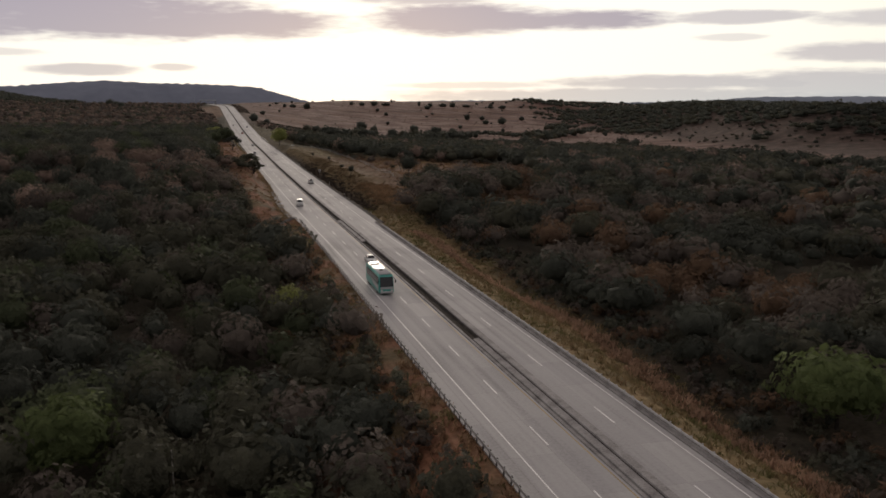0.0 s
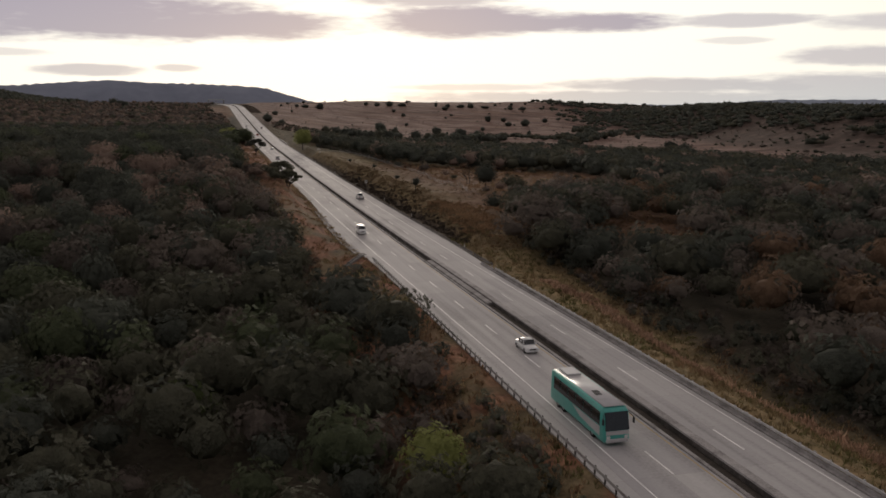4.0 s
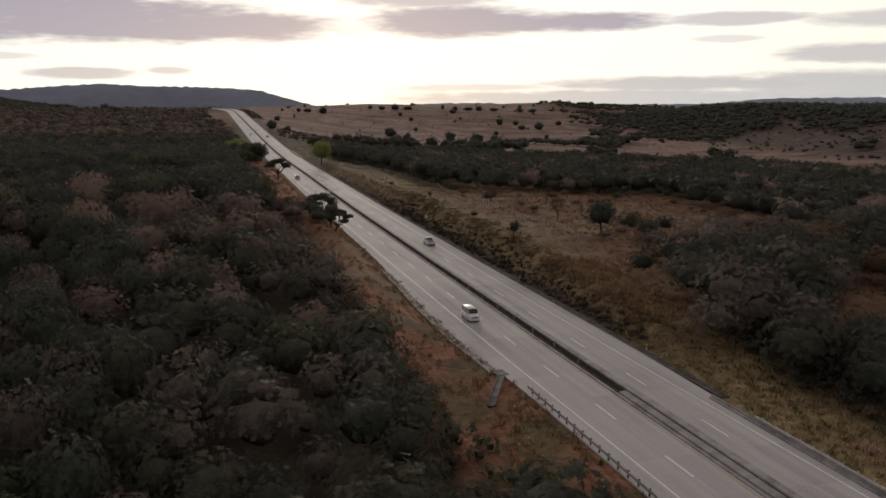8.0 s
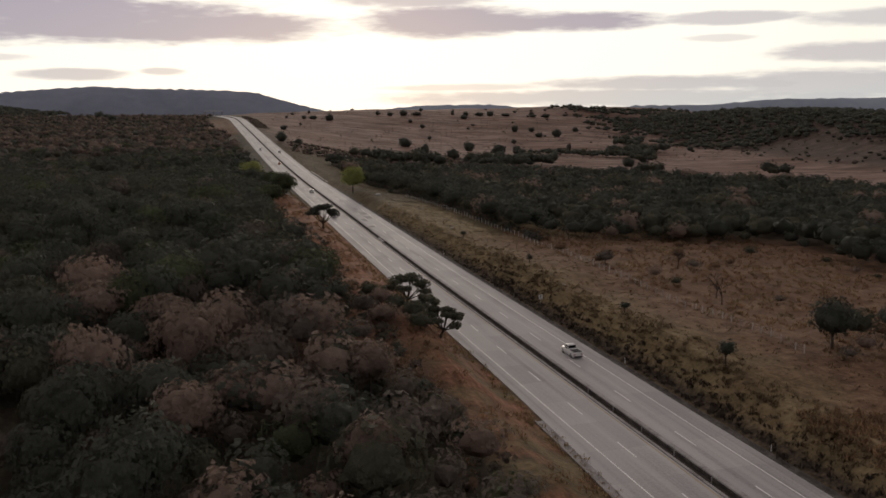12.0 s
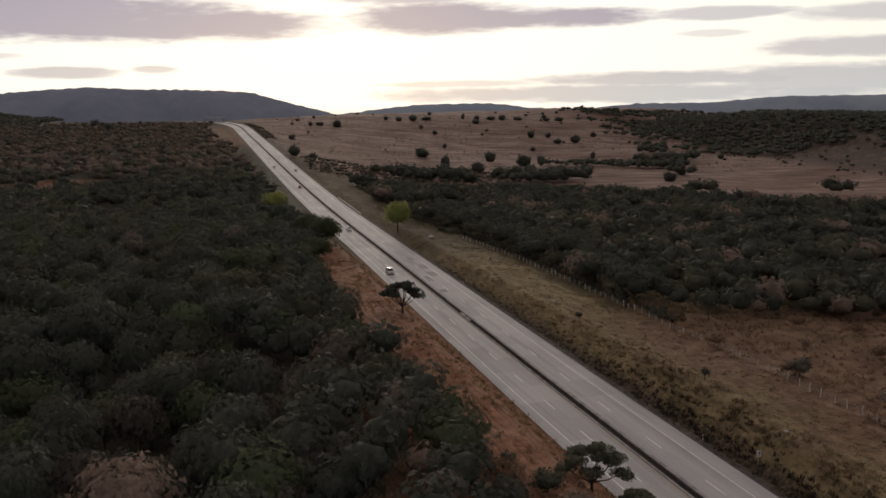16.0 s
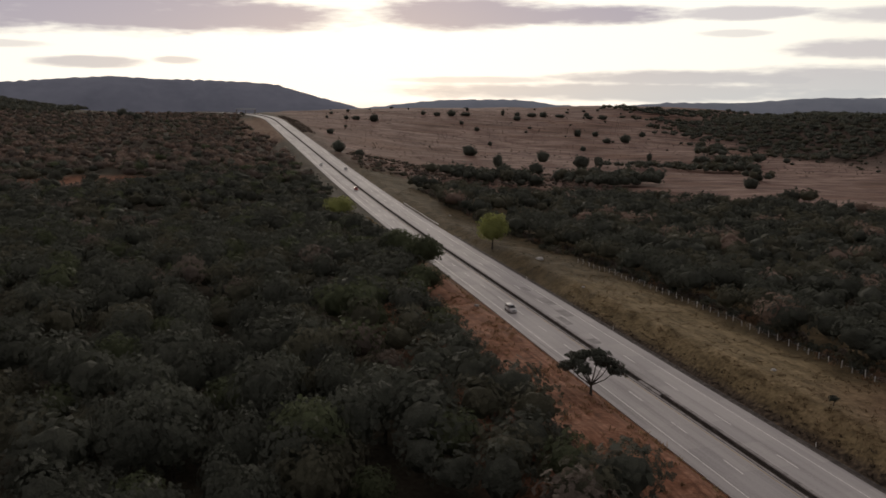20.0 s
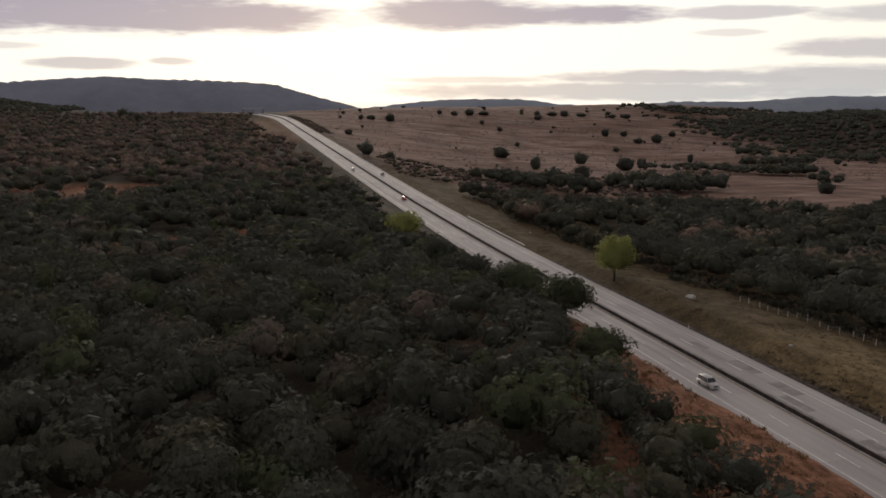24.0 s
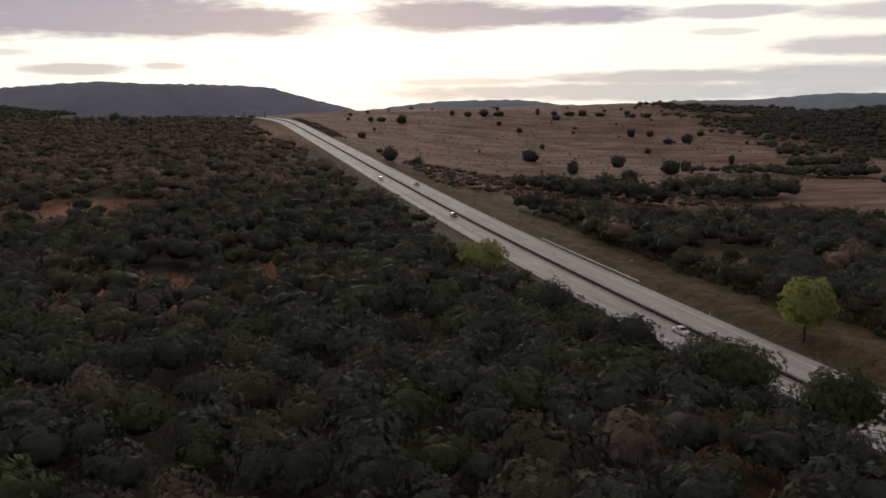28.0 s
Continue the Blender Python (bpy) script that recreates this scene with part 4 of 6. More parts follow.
    v = waves(x, y, 160, 51) + 0.6 * waves(x, y, 60, 52)
    crest = 690 + 0.2 * (y - 930)
    wood = (x > crest - table(y, [(700, 70), (1050, 85), (1170, 145), (1620, 165)]) + 40 * v) & (x < crest + 70) & (y > 700) & (y < 1620) & (rng.uniform(0, 1, len(p)) < 0.95)
    wood |= (x > 760 + 60 * v) & (x < 1150) & (y > 1500) & (y < 1800) & (rng.uniform(0, 1, len(p)) < 0.55)
    loose = (x > 470 + 0.22 * (y - 1200)) & (x < crest) & (y > 1180) & (v + rng.uniform(-1, 1, len(p)) > 0.75)
    keep = (wood | loose) & (x < 0.95 * y + 60)
    for px, py in p[keep]:
        q = rng.uniform(10, 17)
        far.append((px, py, q, q * rng.uniform(0.45, 0.65), "dark" if rng.uniform() < 0.72 else "olive"))
    low = (x > crest - 190) & (x < crest - 40) & (y > 690) & (y < 1250) & ~wood & (rng.uniform(0, 1, len(p)) < 0.22 + 0.2 * v)
    for px, py in p[low & (x < 0.95 * y + 60)]:
        q = rng.uniform(3, 8)
        far.append((px, py, q, q * rng.uniform(0.55, 0.8), rng.choice(["bare", "olive", "dark"])))
    for cx, cy, rx, ry in CLUMPS:
        p = scatter(rng, cx - rx, cx + rx, cy - ry, cy + ry, 8.5)
        x, y = p.T
        for px, py in p[((x - cx) / rx) ** 2 + ((y - cy) / ry) ** 2 + 0.5 * waves(x, y, 40, 58) < 0.8]:
            q = rng.uniform(9, 15)
            far.append((px, py, q, q * rng.uniform(0.7, 0.95), "dark" if rng.uniform() < 0.75 else "olive"))
    p = scatter(rng, 240, 470, 1000, 1110, 9.5)
    x, y = p.T
    keep = ((x - 345) / 75) ** 2 + ((y - 1050) / 26) ** 2 + 0.6 * waves(x, y, 40, 54) < 1
    for px, py in p[keep]:
        q = rng.uniform(7, 11)
        far.append((px, py, q, q * 0.75, "dark" if rng.uniform() < 0.7 else "olive"))
    # grey-pink brush along the foot of the plain, right of the road
    p = scatter(rng, 16, 190, 850, 1010, 6.5)
    x, y = p.T
    keep = (y > 880 - 0.1 * x) & (y < 985 + 12 * waves(x, y, 60, 55)) & (x > 15 + 0.06 * (y - 850)) & (rng.uniform(0, 1, len(p)) < 0.75)
    for px, py in p[keep]:
        q = rng.uniform(3, 6)
        far.append((px, py, q, q * 0.6, rng.choice(["bare", "dry", "olive"], p=[0.5, 0.3, 0.2])))
    # the woods go on at both sides and behind
    outer = []
    p = np.concatenate([scatter(rng, -330, -115, 40, 770, 11.5), scatter(rng, 60, 330, 60, 330, 12.0), scatter(rng, -260, -30, -90, 40, 11.5), scatter(rng, 40, 260, -90, 60, 12.0)])
    x, y = p.T
    keep = ((x < -113 - 0.20 * y) | (x > 0.95 * y + 27) | (y < 40)) & (x > -330) & (rng.uniform(0, 1, len(p)) < 0.9)
    for px, py in p[keep]:
        q = rng.uniform(8, 12.5)
        outer.append((px, py, q, q * rng.uniform(0.65, 0.85), rng.choice(["dark", "olive", "bare"], p=[0.5, 0.28, 0.22])))
    return things, mid, far, outer


TREE_WORDS = {
    "dark": ("broadleaf_tree", "round dark-green tree in the roadside woods"),
    "leafy": ("broadleaf_tree", "fresh-green leafy tree in the roadside woods"),
    "olive": ("broadleaf_tree", "olive-green tree with a rounded crown in woods"),
    "bare": ("bare_tree", "grey-brown nearly leafless tree in the woods"),
    "dry": ("dry_tree", "tree with a dense pinkish-brown dry crown"),
    "rust": ("dry_tree", "tree with rust-brown dry leaves"),
    "bright": ("broadleaf_tree", "bright yellow-green leafy tree"),
}


def tree_prototype(rng, kind, width=8.0, height=6.4, ball=None, count=22, flakes=680, size=0.265, low=-0.42, middle=0.48):
    q = crowns(rng, np.zeros((1, 3)), np.array([width]), np.array([height]), unit_ball(4) if ball is None else ball, count, flakes, size, low, middle, inside=(0.52 if kind == "bare" else 0.62) if ball is None else 0.86)
    return quads_mesh("crown", q[0], SPRAY[kind], q[1], CROWN[kind]), trunk_mesh(rng, height, width)


def build_woods():
    rng = np.random.RandomState(5)
    things, mid, far, outer = woods()
    protos = {}
    for kind in ("dark", "leafy", "olive", "bare", "dry"):
        protos[kind] = []
        for i in range(4 if kind == "dark" else 3):
            crown, trunk = tree_prototype(rng, kind)
            name, label = TREE_WORDS[kind]
            e = new(name)
            part("trunk", trunk, e)
            part("crown", crown, e)
            tagged(e, label, "tree", "trees of the roadside woods")
            protos[kind].append([e, False])
    for x, y, w, h, kind in things:
        slot = protos[kind][rng.randint(len(protos[kind]))]
        m = pose(x, y, float(ground_z(x, y)), 0, 0, rng.uniform(0, 360)) @ Matrix.Diagonal((w / 8.0, w / 8.0, h / 6.4, 1))
        if not slot[1]:
            slot[0].matrix_basis = m
            slot[1] = True
            slot.append(m)
        else:
            keep = slot[0].matrix_basis.copy()
            slot[0].matrix_basis = Matrix.Identity(4)
            copy_thing(slot[0], m)
            slot[0].matrix_basis = keep
    for lst, name, ball, count, flakes, size, words in (
            (mid, "woodland_near", BALL, 18, 200, 0.375, "thick dry-season woodland of many rounded crowns"),
            ([r for r in far if r[1] < 900], "woodland_far", BALL, 12, 42, 0.6, "far dry-season woodland and scattered bushes"),
            ([r for r in far if r[1] >= 900], "distant_woodland", BALL, 9, 13, 0.8, "distant dry-season woodland on the rising land"),
            (outer, "outer_woodland", CUBE, 9, 9, 0.95, "dry-season woodland going on beside the valley")):
        for kind in ("dark", "leafy", "olive", "bare", "dry", "rust"):
            rows = [r for r in lst if r[4] == kind]
            if not rows:
                continue
            a = np.array([r[:4] for r in rows], float)
            base = np.stack([a[:, 0], a[:, 1], ground_z(a[:, 0], a[:, 1])], -1)
            q = crowns(rng, base, a[:, 2], a[:, 3], ball, count, flakes, size, inside=0.75 if name != "woodland_near" else 0.55 if kind == "bare" else 0.64)
            tone = {"dark": "dark-green", "leafy": "fresh-green", "olive": "olive-green", "bare": "grey-brown leafless", "dry": "pinkish dry", "rust": "rust-brown"}[kind]
            tagged(new(name, quads_mesh(name, q[0], SPRAY[kind], q[1], CROWN[kind])), f"{tone} crowns of {words[:60]}", "woodland", kind="stuff")


build_woods()


# ---- single trees ----
WHITEWASH = material("bleached_wood", [(0.30, 0.28, 0.25), (0.42, 0.40, 0.36), (0.52, 0.50, 0.46)], 2.0, 15, 0.9, 0.3)


def pads(rng, spots, rx, rz, k, size, kind):
    cen = np.array(spots, float)
    rad = np.stack([np.full(len(cen), rx), np.full(len(cen), rx), np.full(len(cen), rz)], -1) * rng.uniform(0.75, 1.25, (len(cen), 1))
    return quads_mesh("crown", leaf_quads(rng, cen, rad, k, size), LEAF[kind])


def umbrella_tree(x, y, height, width, seed, label, lean=0.0):
    """A flat-topped acacia: forked bare limbs that carry leaf pads with gaps between them."""
    rng = np.random.RandomState(seed)
    e = tagged(new("acacia_tree"), label, "tree")
    e.matrix_basis = pose(x, y, float(ground_z(x, y)))
    bm = bmesh.new()
    fork = Vector((lean, 0.1, height * 0.20))
    limb(bm, (0, 0, -0.5), fork, 0.26, 0.19)
    spots = []
    for k in range(11):
        a = 2.4 * k + rng.uniform(-0.3, 0.3)
        r = width * 0.46 * math.sqrt((k + 0.6) / 11)
        tip = Vector((lean + r * math.cos(a), r * math.sin(a), height * (0.90 - 0.34 * (r / (0.46 * width)) ** 2 + rng.uniform(-0.07, 0.05))))
        mid = fork.lerp(tip, 0.55) + Vector((0, 0, -0.05 * height))
        limb(bm, fork, mid, 0.13, 0.08, 5)
        limb(bm, mid, tip, 0.08, 0.03, 5)
        spots.append(tip)
        for _ in range(4):
            t2 = tip + Vector((rng.uniform(-1, 1), rng.uniform(-1, 1), rng.uniform(-0.25, 0.15))) * width * 0.11
            limb(bm, mid.lerp(tip, 0.5), t2, 0.04, 0.02, 4)
            spots.append(t2)
    part("trunk", bm_mesh("trunk", bm, BARK), e)
    part("crown", pads(rng, spots, width * 0.108, height * 0.065, 62, 0.22, "olive" if seed % 2 else "dark"), e)


def round_tree(x, y, height, width, kind, seed, name, label, flakes=900, lobes=18, bare_stem=0.1, size=0.25):
    rng = np.random.RandomState(seed)
    e = tagged(new(name), label, "tree" if name != "shrub" else "bush")
    e.matrix_basis = pose(x, y, float(ground_z(x, y)))
    foot = bare_stem * height
    q = crowns(rng, np.array([[0.0, 0.0, foot]]), np.array([width * 1.04]), np.array([height - foot]), unit_ball(4), lobes, flakes, size, -0.75, 0.46, 0.72)
    part("trunk", trunk_mesh(rng, height, width), e)
    part("crown", quads_mesh("crown", q[0], SPRAY[kind], q[1], CROWN[kind]), e)
    return e


def snag(x, y, height, seed, label):
    """A dead or leafless tree: bare forked limbs only."""
    rng = np.random.RandomState(seed)
    e = tagged(new("bare_tree"), label, "tree")
    e.matrix_basis = pose(x, y, float(ground_z(x, y)))
    bm = bmesh.new()

    def grow(a, d, length, r, depth):
        b = a + d * length
        limb(bm, a, b, r, r * 0.65, 5)
        if depth:
            for _ in range(3):
                grow(b, (d + Vector(rng.uniform(-0.75, 0.75, 3)) + Vector((0, 0, 0.15))).normalized(), length * rng.uniform(0.55, 0.8), r * 0.6, depth - 1)
    grow(Vector((0, 0, -0.4)), Vector((rng.uniform(-0.15, 0.15), 0, 1)).normalized(), height * 0.36, 0.17, 4)
    part("trunk", bm_mesh("trunk", bm, BARK), e)


umbrella_tree(-17.3, 370.5, 6.6, 8.6, 3, "flat-topped acacia with gaps in its olive crown")
umbrella_tree(-17.0, 349.5, 5.1, 7.2, 7, "flat-topped acacia leaning toward the carriageway", 0.8)
umbrella_tree(-16.2, 361.0, 5.9, 5.4, 9, "small flat-topped acacia among roadside scrub")
umbrella_tree(-20.8, 457, 7.2, 8.4, 12, "lone flat-topped acacia on bare red soil")
round_tree(-21.2, 562.0, 9.2, 11.4, "leafy", 31, "broadleaf_tree", "big dark-green tree overhanging the road edge", 1300, 18, 0.0)
round_tree(-24.0, 578, 9.0, 10.5, "leafy", 45, "broadleaf_tree", "dark-green tree crowding the road edge", 1300, 18, 0.0)
round_tree(-25.5, 584, 8.6, 11.0, "dark", 32, "broadleaf_tree", "dark-green tree beside the road edge", 900, 18, 0.05)
round_tree(-27.3, 603, 8.0, 11.0, "dark", 33, "broadleaf_tree", "dark-green tree beside the road edge", 900, 18, 0.05)
round_tree(-29.0, 630, 8.6, 7.0, "dark", 44, "broadleaf_tree", "narrow dark-green tree rising at the edge of the woods", 900, 18, 0.06)
round_tree(-26.6, 679, 9.5, 12.5, "bright", 34, "broadleaf_tree", "yellow-green leafy tree at the edge of the woods", 900, 18, 0.08)
for i, (x, y, w, kind) in enumerate([(-25.7, 365.4, 4.6, "olive"), (-24.7, 358.6, 5.0, "dry"), (-23.2, 354.0, 4.4, "olive"), (-21.3, 349.8, 4.8, "olive"), (-26.8, 348.6, 5.2, "dry"), (-18.8, 357.0, 3.6, "dark"), (-28.6, 353.1, 5.4, "bare"), (-21.2, 345.3, 4.6, "olive")]):
    round_tree(x, y, w * 0.66, w, kind, 110 + i, "shrub", "low scrubby bush on the red roadside bank", 500, 12, 0.0, 0.3)
round_tree(15.6, 615, 12.4, 11.6, "bright", 35, "broadleaf_tree", "tall yellow-green tree standing alone on grass", 1300, 18, 0.08)
round_tree(-29.3, 530.5, 7.6, 10.5, "leafy", 43, "broadleaf_tree", "dark-green tree on the edge of the red bank", 900, 18, 0.06)
round_tree(40.0, 324, 8.6, 7.6, "dark", 36, "broadleaf_tree", "dark-green tree standing alone in dry scrub", 900, 18, 0.08)
round_tree(40.5, 404, 3.4, 5.0, "bare", 37, "shrub", "grey-brown shrub in the dry clearing", 160, 8, 0.05, 0.5)
round_tree(-44.0, 168, 6.5, 7.5, "green", 38, "broadleaf_tree", "yellowish-green bush in the dark woods", 900, 18, 0.08)
round_tree(40.0, 87, 10.0, 15.0, "green", 40, "broadleaf_tree", "bright green tree below the embankment", 900, 18, 0.08)
round_tree(-51.0, 97, 10.0, 13.0, "green", 41, "broadleaf_tree", "green leafy tree rising above darker woods", 900, 18, 0.08)
round_tree(-22.0, 146, 7.0, 7.0, "bright", 42, "broadleaf_tree", "yellow-green bush beside the embankment", 900, 18, 0.08)
round_tree(-32.0, 108, 6.5, 8.0, "olive", 39, "broadleaf_tree", "olive-green tree below the embankment", 900, 18, 0.08)
for i, (x, y, h) in enumerate(((45.5, 362, 6.5), (48.0, 368, 6.0), (51, 449, 5.0), (57, 398, 5.5))):
    snag(x, y, h, 60 + i, "leafless grey tree in the dry clearing")
for i, (x, y, h, w) in enumerate(((16.9, 318, 4.6, 2.6), (20.7, 404, 2.4, 2.0), (18.6, 352, 2.2, 2.2), (19.0, 452, 1.8, 2.0))):
    round_tree(x, y, h, w, "dark", 70 + i, "shrub", "small dark shrub on top of the road cutting", 160, 8, 0.3, 0.5)
for x, y, w in ((-71, 352, 11.0), (-61, 347, 9.0), (-51, 316, 9.5), (-57, 311, 9.0), (-80, 330, 8.0), (-39, 296, 8.0), (-34, 322, 7.0)):
    round_tree(x, y, 8.4, w, "dry", int(100 - x), "dry_tree", "tall tree with a dense pinkish-brown dry crown", 900, 18, 0.2)

dead = tagged(new("dead_trunk"), "slim pale dead trunk standing in dark woods", "tree")
dead.matrix_basis = pose(-39.5, 85.5, float(ground_z(-39.5, 85.5)))
trunk_bm = bmesh.new()
limb(trunk_bm, (0, 0, -0.4), (0.1, 0.05, 3.2), 0.13, 0.10, 7)
limb(trunk_bm, (0.1, 0.05, 3.2), (0.05, 0.0, 7.6), 0.10, 0.05, 7)
part("trunk", bm_mesh("trunk", trunk_bm, WHITEWASH), dead)

FIELD = [(20, 999, 11.0, 9.2), (33, 983, 7.9, 5.8), (166, 1139, 16, 11), (167, 1058, 9.6, 11), (230, 1112, 13.5, 9.7), (175, 987, 14.2, 10), (244, 1055, 15, 11), (177, 942, 13.3, 10.3),
         (128, 1431, 13.1, 9.2), (107, 1439, 13.2, 5.3), (93, 1430, 7.2, 5.2), (354, 1528, 14.5, 6.9), (384, 1382, 10.3, 9.6), (412, 1389, 9.1, 7.0), (397, 1323, 11.8, 6.5), (274, 1084, 9.6, 9.6),
         (429, 1337, 16, 11), (488, 1406, 11.0, 7.3), (372, 1168, 6.2, 9.0), (273, 982, 8.5, 6.8), (464, 1130, 8.6, 8.0), (346, 942, 9.5, 6.9), (301, 886, 12.4, 7.7)]
SKYLINE = [(220, 1546, 8.2, 6.0), (236, 1530, 11.1, 5.9), (259, 1537, 14.9, 9.0), (282, 1546, 16.6, 5.3), (355, 1594, 6.4, 8.0), (373, 1580, 9.6, 6.4), (398, 1586, 16.1, 5.7), (418, 1587, 13.0, 8.9), (445, 1589, 16.4, 4.9),
           (507, 1629, 8.6, 6.9), (491, 1582, 13.3, 5.0), (517, 1589, 13.5, 6.7), (-172, 1451, 13, 10), (-160, 1420, 10, 8), (-150, 1384, 11, 9), (928, 1615, 7, 14)]


def build_field_trees():
    rng = np.random.RandomState(9)
    protos = []
    for i in range(4):
        crown, trunk = tree_prototype(rng, "dark", 8.0, 6.4, BALL, 10, 110, 0.42, -0.8, 0.36)
        protos.append((crown, trunk))
    rows = [(x, y, w * 1.1, h * 1.25, "round dark tree standing in dry grassland") for x, y, w, h in FIELD] + [(x, y, w * 1.15, h * 1.3, "dark round tree on the skyline of the plain") for x, y, w, h in SKYLINE]
    p = scatter(rng, 40, 1050, 985, 1760, 44.0)
    x, y = p.T
    dens = 0.14 + 0.36 * smooth(x, 250, 600)
    for px, py in p[(rng.uniform(0, 1, len(p)) < dens) & (y > 1000 + 0.15 * x)]:
        w = rng.uniform(2.5, 6.0) + 5.0 * rng.uniform() ** 3
        rows.append((px, py, w, w * rng.uniform(0.5, 0.9), "small dark bush standing in dry grassland"))
    for x, y, w, h, label in rows[:290]:
        crown, trunk = protos[rng.randint(4)]
        e = tagged(new("field_tree"), label, "tree", "trees dotted over the dry plain")
        e.matrix_basis = pose(x, y, float(ground_z(x, y)) - 0.1 * h, 0, 0, rng.uniform(0, 360)) @ Matrix.Diagonal((w / 8.0, w / 8.0, h / 6.4, 1))
        part("trunk", trunk, e)
        part("crown", crown, e)


build_field_trees()


# ---- grass and low scrub ----
DRAIN = ((-11.7, 244.6), (-16.2, 235.2))               # top and foot of the drain chute


def off_the_drain(p):
    """True where p (n, 2) is clear of the concrete drain on the left bank."""
    a, d = np.array(DRAIN[0]), np.array(DRAIN[1]) - np.array(DRAIN[0])
    t = np.clip(((p - a) @ d) / (d @ d), 0, 1)
    return np.hypot(*(p - a - t[:, None] * d).T) > 1.5


def tufts(name, rng, p, height, blades, kind, label, spread=0.9):
    """Tufts of narrow bent blades at p (n, 2)."""
    h = np.asarray(height)
    p = p + rng.uniform(-0.7, 0.7, p.shape)
    keep = off_the_drain(p) & ((p[:, 0] < table(p[:, 1], LEFT_EDGE) - 0.25) | (p[:, 0] > table(p[:, 1], RIGHT_EDGE) + 0.8))
    p, h = p[keep], h[keep]
    n, k = len(p), int(blades * 1.3)
    base = np.stack([p[:, 0], p[:, 1], ground_z(p[:, 0], p[:, 1]) - 0.05], -1)[:, None] + np.concatenate([rng.normal(0, 0.34 * spread, (n, k, 2)), np.zeros((n, k, 1))], -1)
    a = rng.uniform(0, 2 * np.pi, (n, k))
    side = np.stack([np.cos(a), np.sin(a), 0 * a], -1) * (0.03 + 0.10 * h[:, None, None] * rng.uniform(0.5, 1.2, (n, k, 1)))
    tip = np.concatenate([rng.normal(0, 0.34, (n, k, 2)), rng.uniform(0.55, 1.1, (n, k, 1))], -1) * h[:, None, None] * 0.85
    q = np.stack([base - side, base + side, base + tip + side * 0.35, base + tip - side * 0.35], 2)
    up = np.concatenate([rng.normal(0, 0.30, (n, k, 2)), np.ones((n, k, 1))], -1)
    q = np.concatenate([q, np.broadcast_to(up[:, :, None], q.shape)], -1).reshape(-1, 4, 6)
    tagged(new(name, quads_mesh(name, q, BLADE[kind])), label, "grass", kind="stuff")


def build_verges():
    rng = np.random.RandomState(77)
    # left bank of the cutting
    p = scatter(rng, -32, -12.6, 240, 560, 1.25)
    p = p[(p[:, 0] > left_edge_of_woods(p[:, 1]) - 3) & (waves(p[:, 0], p[:, 1], 14, 61) + rng.uniform(-1, 1, len(p)) > 0.6)]
    tufts("bank_grass", rng, p, rng.uniform(0.25, 0.75, len(p)), 11, "russet", "rust-brown dry grass on the left road bank")
    p = scatter(rng, -16, -11.6, 240, 700, 1.0)
    p = p[(p[:, 0] < table(p[:, 1], LEFT_EDGE) - 0.3) & (p[:, 0] > table(p[:, 1], LEFT_EDGE) - 2.6) & (rng.uniform(0, 1, len(p)) < 0.6)]
    tufts("verge_grass", rng, p, rng.uniform(0.3, 0.8, len(p)), 11, "grass", "straw-coloured grass along the road edge")
    # left embankment
    p = scatter(rng, -19, -10.1, 30, 245, 1.0)
    p = p[waves(p[:, 0], p[:, 1], 11, 62) + rng.uniform(-1, 1, len(p)) > -0.4]
    k = waves(p[:, 0], p[:, 1], 16, 63) + rng.uniform(-0.6, 0.6, len(p))
    for kind, m, words in (("russet", k > -0.2, "rust-red grass on the embankment"), ("grass", (k <= -0.2) & (k > -0.5), "straw grass on the embankment"), ("weed", k <= -0.5, "green weeds on the embankment")):
        tufts("embankment_grass", rng, p[m], rng.uniform(0.3, 0.8, m.sum()), 8, kind, words + " below the guard rail")
    # right embankment
    p = scatter(rng, 10.9, 29, 40, 262, 1.15)
    k = waves(p[:, 0], p[:, 1], 22, 64) + rng.uniform(-0.7, 0.7, len(p)) + 0.25 * (p[:, 0] - 18) / 6
    for kind, m, words in (("russet", k > 1.0, "tall pinkish-rust grass on the embankment"), ("grass", (k <= 1.0) & (k > -0.55), "straw grass on the embankment"), ("weed", k <= -0.55, "green weeds on the embankment")):
        tufts("embankment_grass", rng, p[m], rng.uniform(0.25, 0.75, m.sum()), 9, kind, words + " by the road")
    p = scatter(rng, 15.0, 29.0, 70, 215, 0.8)
    p = p[np.abs(p[:, 0] - table(p[:, 1], [(70, 26.5), (110, 25.6), (130, 24.2), (150, 22.5), (175, 20.0), (215, 17.0)]) - 0.8 * waves(p[:, 0] * 0, p[:, 1], 60, 80)) < 1.5 + 0.8 * rng.uniform(-1, 1, len(p))]
    tufts("tall_grass", rng, p, rng.uniform(0.5, 1.1, len(p)), 12, "plume", "tall pinkish-straw plume grass along the embankment")
    p = scatter(rng, 15.5, 27, 256, 302, 1.0)
    p = p[waves(p[:, 0], p[:, 1], 15, 83) + rng.uniform(-1, 1, len(p)) > -0.5]
    tufts("tall_grass", rng, p, rng.uniform(0.4, 0.95, len(p)), 13, "russet", "tall orange-brown grass on the slope above the road")
    # right cutting: dark brush on its face, straw on its brow
    p = scatter(rng, 11.9, 17.2, 255, 550, 0.95)
    p = p[waves(p[:, 0], p[:, 1], 20, 65) + rng.uniform(-1, 1, len(p)) > -1.0]
    m = p[:, 0] + rng.uniform(-1, 1, len(p)) < 14.5
    tufts("cutting_brush", rng, p[m], rng.uniform(0.3, 0.8, m.sum()) * (1 - 0.55 * smooth(p[m, 1], 400, 470)), 15, "twig", "dark leafless brush on the cutting face")
